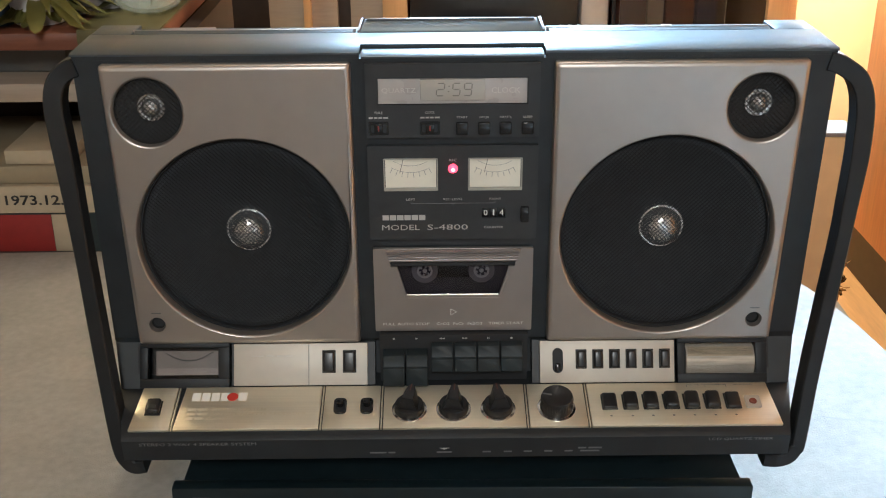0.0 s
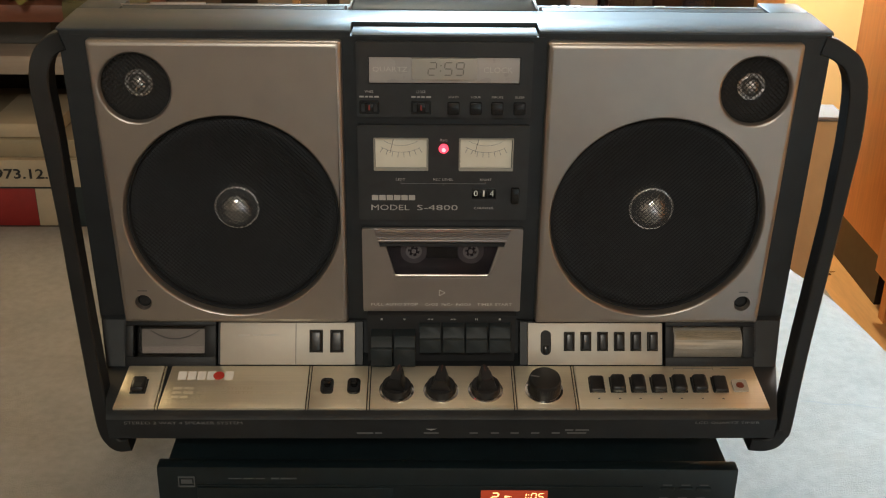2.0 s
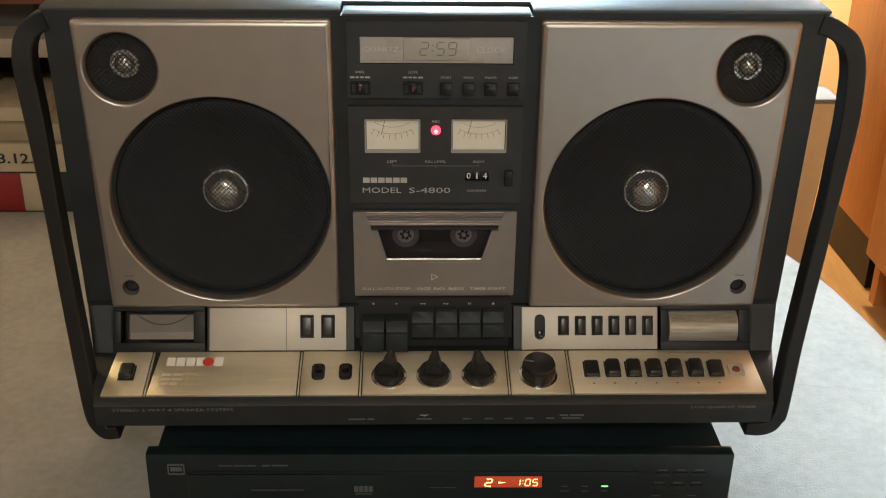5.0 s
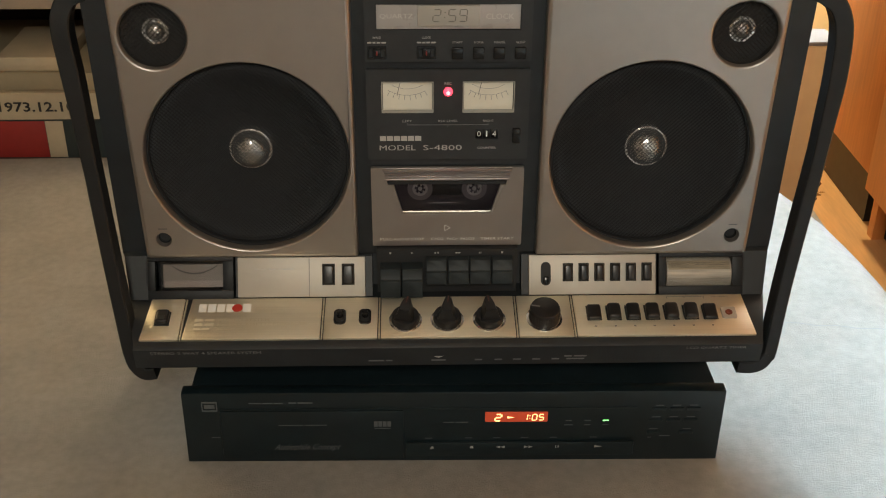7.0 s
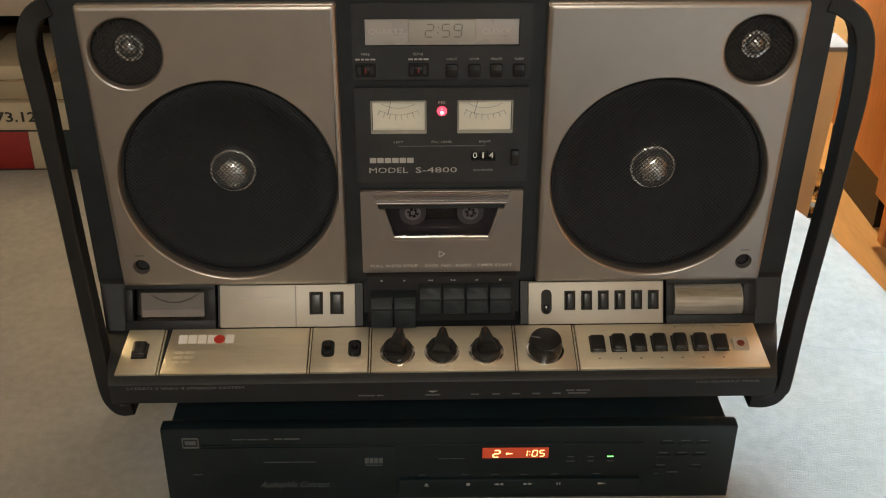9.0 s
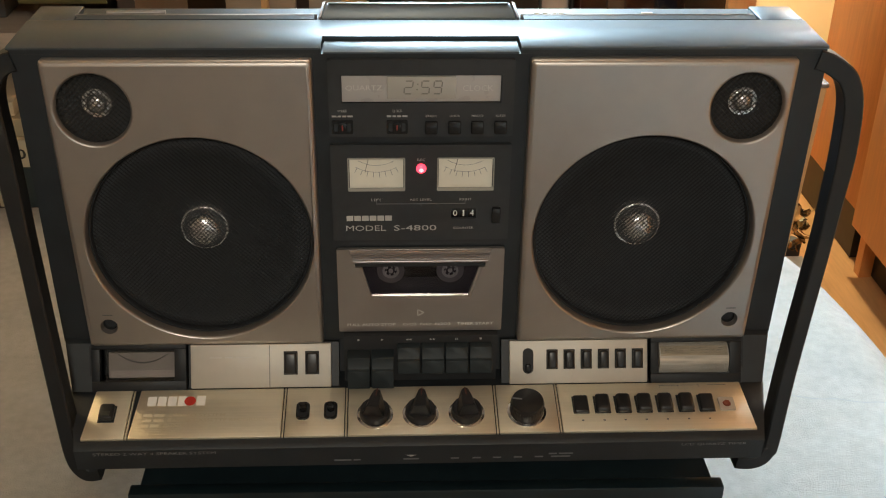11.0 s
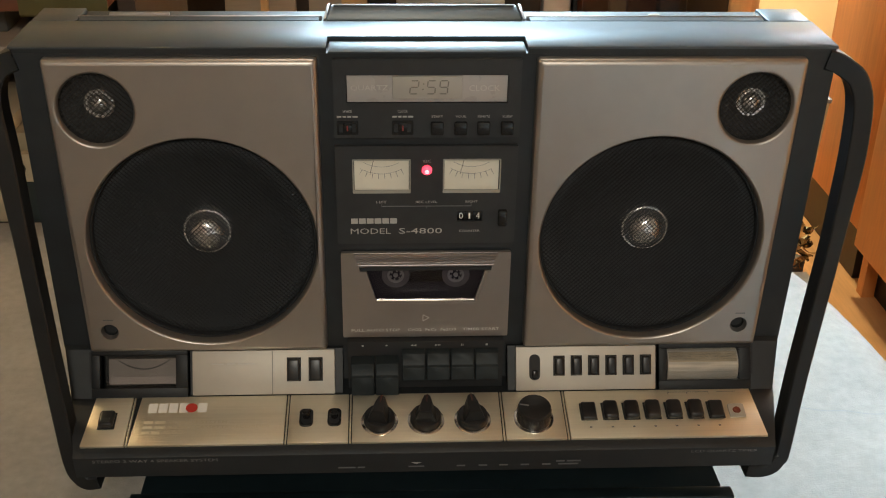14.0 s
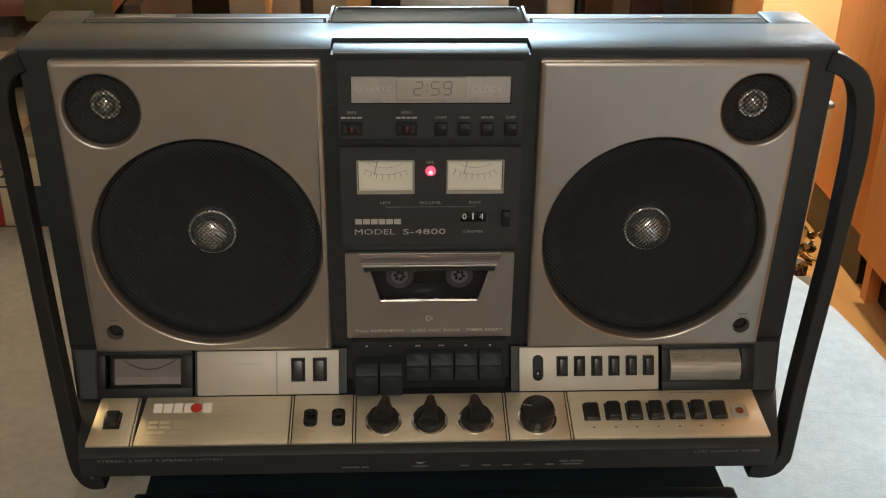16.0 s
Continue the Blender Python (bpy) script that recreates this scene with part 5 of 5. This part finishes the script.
part("jar_body", bm, JAR_GLASS, bowl).visible_shadow = False
plant = thing("leafy_plant", (-0.490, 0.61, 0.7645), "low plant with yellow-green leaves in a white pot", "plant")
bm = add_revolved(bm_new(), pose(-0.490, 0.61, 0.7645), [(0.030, 0.0), (0.040, 0.05), (0.043, 0.052), (0.038, 0.050), (0.0005, 0.045)], 32)
part("pot", bm, CURTAIN, plant)


def leaves(x, y, z, count, reach, tilts, seed):
    """Long bent leaves that spread from one crown; none sinks into the board."""
    rnd = random.Random(seed)
    bm = bm_new()
    for k in range(count):
        a, tilt, ln = rnd.uniform(0, 6.28), rnd.uniform(*tilts), rnd.uniform(0.45, 1.0) * reach
        m = pose(x, y, z) @ pose(0, 0, 0, 0, 0, math.degrees(a)) @ pose(0, 0, 0, 0, -tilt, 0)
        w, bend = rnd.uniform(0.006, 0.012), rnd.uniform(0.25, 0.6)
        l = [bm.verts.new(m @ Vector((ln * u, s * w * math.sin(math.pi * min(0.98, u * 0.96 + 0.03)), -bend * ln * u * u + abs(s) * 0.002))) for s in (-1, 0, 1) for u in (0.02, 0.2, 0.4, 0.6, 0.8, 1.0)]
        for row in (0, 6):
            for i in range(row, row + 5):
                bm.faces.new((l[i], l[i + 1], l[i + 7], l[i + 6]))
    for v in bm.verts:
        v.co.z = max(v.co.z, 0.7700 + 0.004 * abs(math.sin(v.co.x * 90)))
    return bm


part("leaves", leaves(-0.490, 0.61, 0.806, 80, 0.125, (-35, 45), 11), LEAF, plant)
trail = thing("leafy_plant", (-0.380, 0.80, 0.7690), "spreading olive-green plant in a pale pot", "plant")
bm = add_revolved(bm_new(), pose(-0.380, 0.80, 0.7690), [(0.026, 0.0), (0.034, 0.04), (0.037, 0.042), (0.032, 0.040), (0.0005, 0.036)], 32)
part("pot", bm, CURTAIN, trail)
part("leaves", leaves(-0.380, 0.80, 0.806, 110, 0.21, (-25, 35), 23), OLIVE, trail, "long olive leaves")


def bundle(name, x, y, z, sx, sy, sz, mat, label, seed):
    """A crumpled soft heap that lies flat below."""
    bm = bm_new()
    r = bmesh.ops.create_icosphere(bm, subdivisions=4, radius=1.0)
    for v in r["verts"]:
        k = 1 + 0.28 * noise.noise(v.co * 2.2 + Vector((seed, 0, 0))) + 0.10 * noise.noise(v.co * 6 + Vector((0, seed, 0)))
        v.co = Vector((v.co.x * sx * k, v.co.y * sy * k, max(0.0, v.co.z + 0.35) * sz * k))
    bmesh.ops.transform(bm, verts=bm.verts, matrix=Matrix.Translation((x, y, z)))
    return solid(name, bm, mat, label, "cloth")


bundle("cloth_bundle", -0.452, 0.690, 0.7645, 0.050, 0.045, 0.060, CURTAIN, "crumpled pale grey cloth on the board", 3)
bundle("cloth_bundle", -0.585, 0.615, 0.7645, 0.075, 0.055, 0.05, BLUE, "crumpled dark blue cloth on the board", 8)
solid("dark_box", add_box(bm_new(), -0.90, -0.68, 0.552, 0.80, 0.7645, 0.86, 0.003), GREYBOX, "dark grey box on the board", "box")
solid("dark_box", add_box(bm_new(), -0.69, -0.52, 0.76, 0.90, 0.7645, 0.92, 0.003), DARKBOOK, "dark green box at the back of the board", "box")

# ---- right: carton, wardrobes ----
carton = thing("tall_carton", (0.46, 0.728, FLOOR_Z - 0.012), "tall brown carton with a grey lid beside the bed", "box")
bm = add_box(bm_new(), 0.36, 0.562, 0.70, 0.755, FLOOR_Z - 0.012, 0.578, 0.002)
for v in bm.verts:  # its side slants in to the foot
    if v.co.x > 0.5:
        v.co.x -= 0.055 * (0.578 - v.co.z)
part("carton_body", bm, CARTON, carton)
part("lid", add_box(bm_new(), 0.358, 0.564, 0.698, 0.757, 0.5785, 0.5850, 0.002), GREY_LID, carton, "grey lid")


def wardrobe(x0, y0, y1, z0, z1, label, doors, recess):
    ob = thing("wardrobe", (x0 + 0.28, (y0 + y1) / 2, FLOOR_Z - 0.012), label, "wardrobe", "wardrobes along the wall")
    part("carcass", add_box(bm_new(), x0 + 0.021, X1 - 0.01, y0, y1, z0, z1, 0.002), WARDROBE, ob)
    part("plinth", add_box(bm_new(), x0 + recess, X1 - 0.02, y0 + 0.005, y1 - 0.005, FLOOR_Z - 0.012, z0 - 0.0005), PLINTH, ob, "black plinth")
    w = (y1 - y0) / doors
    for k in range(doors):
        part("door", add_box(bm_new(), x0, x0 + 0.0195, y0 + k * w + 0.0015, y0 + (k + 1) * w - 0.0015, z0 + 0.003, z1 - 0.003, 0.0015), WARDROBE, ob)
    return ob


wardrobe(0.875, 1.190, 1.49, 0.135, 2.2, "tall orange wood wardrobe on a black plinth", 1, 0.004)
low = wardrobe(0.845, -0.60, 1.145, 0.135, 2.2, "tall orange wood cupboard with a side panel down to the floor", 4, 0.05)
part("side_panel", add_box(bm_new(), 0.868, 0.892, 1.118, 1.143, FLOOR_Z - 0.012, 0.1345), WARDROBE, low)

# crumpled metal ornament on the floor between bed and wardrobe
rnd = random.Random(5)
bm = bm_new()
for k in range(40):  # curled leaves of foil
    a, h = rnd.uniform(0, 6.28), rnd.uniform(-0.032, 0.030)
    r0 = 0.016 * math.sqrt(max(0.1, 1 - (h / 0.045) ** 2))
    m = pose(0.592 + r0 * math.cos(a), 0.80 + r0 * math.sin(a), 0.315 + h, rnd.uniform(0, 360), rnd.uniform(0, 360), rnd.uniform(0, 360))
    w, ln, curl = rnd.uniform(0.004, 0.008), rnd.uniform(0.010, 0.018), rnd.uniform(0.4, 1.4)
    rows = []
    for i in range(6):
        u = i / 5
        g = curl * (u - 0.5) * 2
        taper = w * math.sin(math.pi * (0.12 + 0.76 * u))
        rows.append([bm.verts.new(m @ Vector((side * taper, ln * math.sin(g) / curl, ln * (1 - math.cos(g)) / curl + d))) for side, d in ((-1, 0), (1, 0), (1, 0.0006), (-1, 0.0006))])
    for p, q in zip(rows, rows[1:]):
        for i in range(4):
            bm.faces.new((p[i], p[(i + 1) % 4], q[(i + 1) % 4], q[i]))
orn = thing("foil_ornament", (0.592, 0.80, FLOOR_Z - 0.012), "crumpled gold foil ornament on a dark stand", "ornament")
part("ornament_body", bm, material("gold_foil", (0.36, 0.28, 0.17), 0.16, 0.95, vary=0.35, scale=120), orn)
part("stand", add_cyl(bm_new(), pose(0.592, 0.80, FLOOR_Z - 0.012), 0.02, 0.255, 0.016, 20), PLINTH, orn)

# ---- background wall unit ----
unit = thing("wall_unit", (0.1, 1.55, FLOOR_Z - 0.012), "pale wood wall unit with open and glazed bays", "wall unit")
for a, b, m, y in ((-0.330, -0.262, TANBOARD, 1.40), (-0.262, -0.249, PINE, 1.385), (-0.249, -0.199, TANBOARD, 1.41), (-0.199, -0.174, DARKWOOD, 1.43), (-0.174, -0.112, TANBOARD, 1.41), (-0.112, -0.064, PINE, 1.40)):
    part("upright", add_box(bm_new(), a, b, y, 1.70, FLOOR_Z - 0.012, 0.98, 0.001), m, unit)
part("base_board", add_box(bm_new(), -0.064, 0.628, 1.42, 1.70, 0.30, 0.33, 0.001), PINE, unit)
part("back_panel", add_box(bm_new(), -1.20, 0.628, 1.702, 1.72, FLOOR_Z - 0.012, 0.98), DARKWOOD, unit)
part("upright", add_box(bm_new(), 0.628, 0.668, 1.39, 1.70, FLOOR_Z - 0.012, 0.98, 0.001), PINE, unit)
part("upright", add_box(bm_new(), 0.668, 0.688, 1.405, 1.70, FLOOR_Z - 0.012, 0.98, 0.001), PINE, unit)
part("top_board", add_box(bm_new(), -1.20, 0.69, 1.39, 1.72, 0.981, 1.0, 0.001), PINE, unit)
# stand-in for the cream wall, kept low to let the window light pass
part("cream_panel", add_box(bm_new(), 0.689, 1.40, 1.76, 1.79, FLOOR_Z - 0.012, 0.98), WALL, unit, "low cream panel standing in for the wall")
pane = part("glass_door", add_box(bm_new(), 0.346, 0.6275, 1.405, 1.409, 0.331, 0.979), SMOKE, unit, "dark glass door")
pane.visible_shadow = False
# made-up blocks whose colours imitate the streaks reflected in the glass door
for x0, x1, m, what in ((0.352, 0.405, BROWN, "brown block imitating a reflection in the glass"), (0.408, 0.440, CARTON, "tan block imitating a reflection in the glass"), (0.444, 0.500, BROWN, "brown block imitating a reflection in the glass"), (0.506, 0.545, BLUE, "dark blue block imitating a reflection in the glass")):
    solid("reflection_block", add_box(bm_new(), x0, x1, 1.45, 1.60, 0.3305, 0.80, 0.002), m, what, "box", "boxes behind the glass")
bm = bm_new()
for k in range(9):
    add_box(bm, 0.362 + 0.014 * k, 0.370 + 0.014 * k, 1.4035, 1.4049, 0.648, 0.651)
add_box(bm, 0.352, 0.54, 1.4035, 1.4049, 0.628, 0.6295)
part("print", bm, GREY_INK, unit)

hifi = thing("stereo_tower", (0.10, 1.50, 0.331), "black stereo tower with small silver print", "stereo")
part("tower_body", add_box(bm_new(), -0.060, 0.268, 1.425, 1.69, 0.331, 0.93, 0.002), HIFI, hifi)
for x, z in ((0.035, 0.655), (0.235, 0.655)):
    for dz, h in ((0.0, 0.006), (0.012, 0.004)):
        part("print", add_box(bm_new(), x - 0.016, x + 0.016, 1.4235, 1.425, z + dz, z + dz + h), SILVER_INK, hifi)
for z in (0.655, 0.685, 0.715):
    part("button", add_cyl(bm_new(), facing(0.257, 1.425, z), 0.007, 0.004, seg=16), HIFI_SILVER, hifi)
tape = thing("silver_deck", (0.08, 1.2, 0.10), "silver faced audio unit on a dark stand", "audio unit")
part("deck_body", add_box(bm_new(), -0.010, 0.175, 1.20, 1.38, 0.560, 0.600, 0.002), HIFI_SILVER, tape)
part("stand", add_box(bm_new(), 0.0, 0.165, 1.21, 1.37, FLOOR_Z - 0.012, 0.5595), DARKWOOD, tape)
for x in (0.02, 0.05, 0.08, 0.13):
    part("knob", add_cyl(bm_new(), facing(x, 1.20, 0.575), 0.006, 0.008, seg=16), HIFI, tape)
case = thing("grey_case", (0.305, 1.5, 0.331), "light grey upright case with a black cable", "case")
part("case_body", add_box(bm_new(), 0.272, 0.330, 1.43, 1.60, 0.331, 0.80, 0.012), GREYCASE, case)
bm = bm_new()
for k in range(24):
    z = 0.40 + k * 0.018
    add_cyl(bm, pose(0.325 + 0.012 * math.sin(k * 0.16), 1.424, z), 0.004, 0.0185, seg=8)
part("cable", bm, RUBBER, case, "black cable")
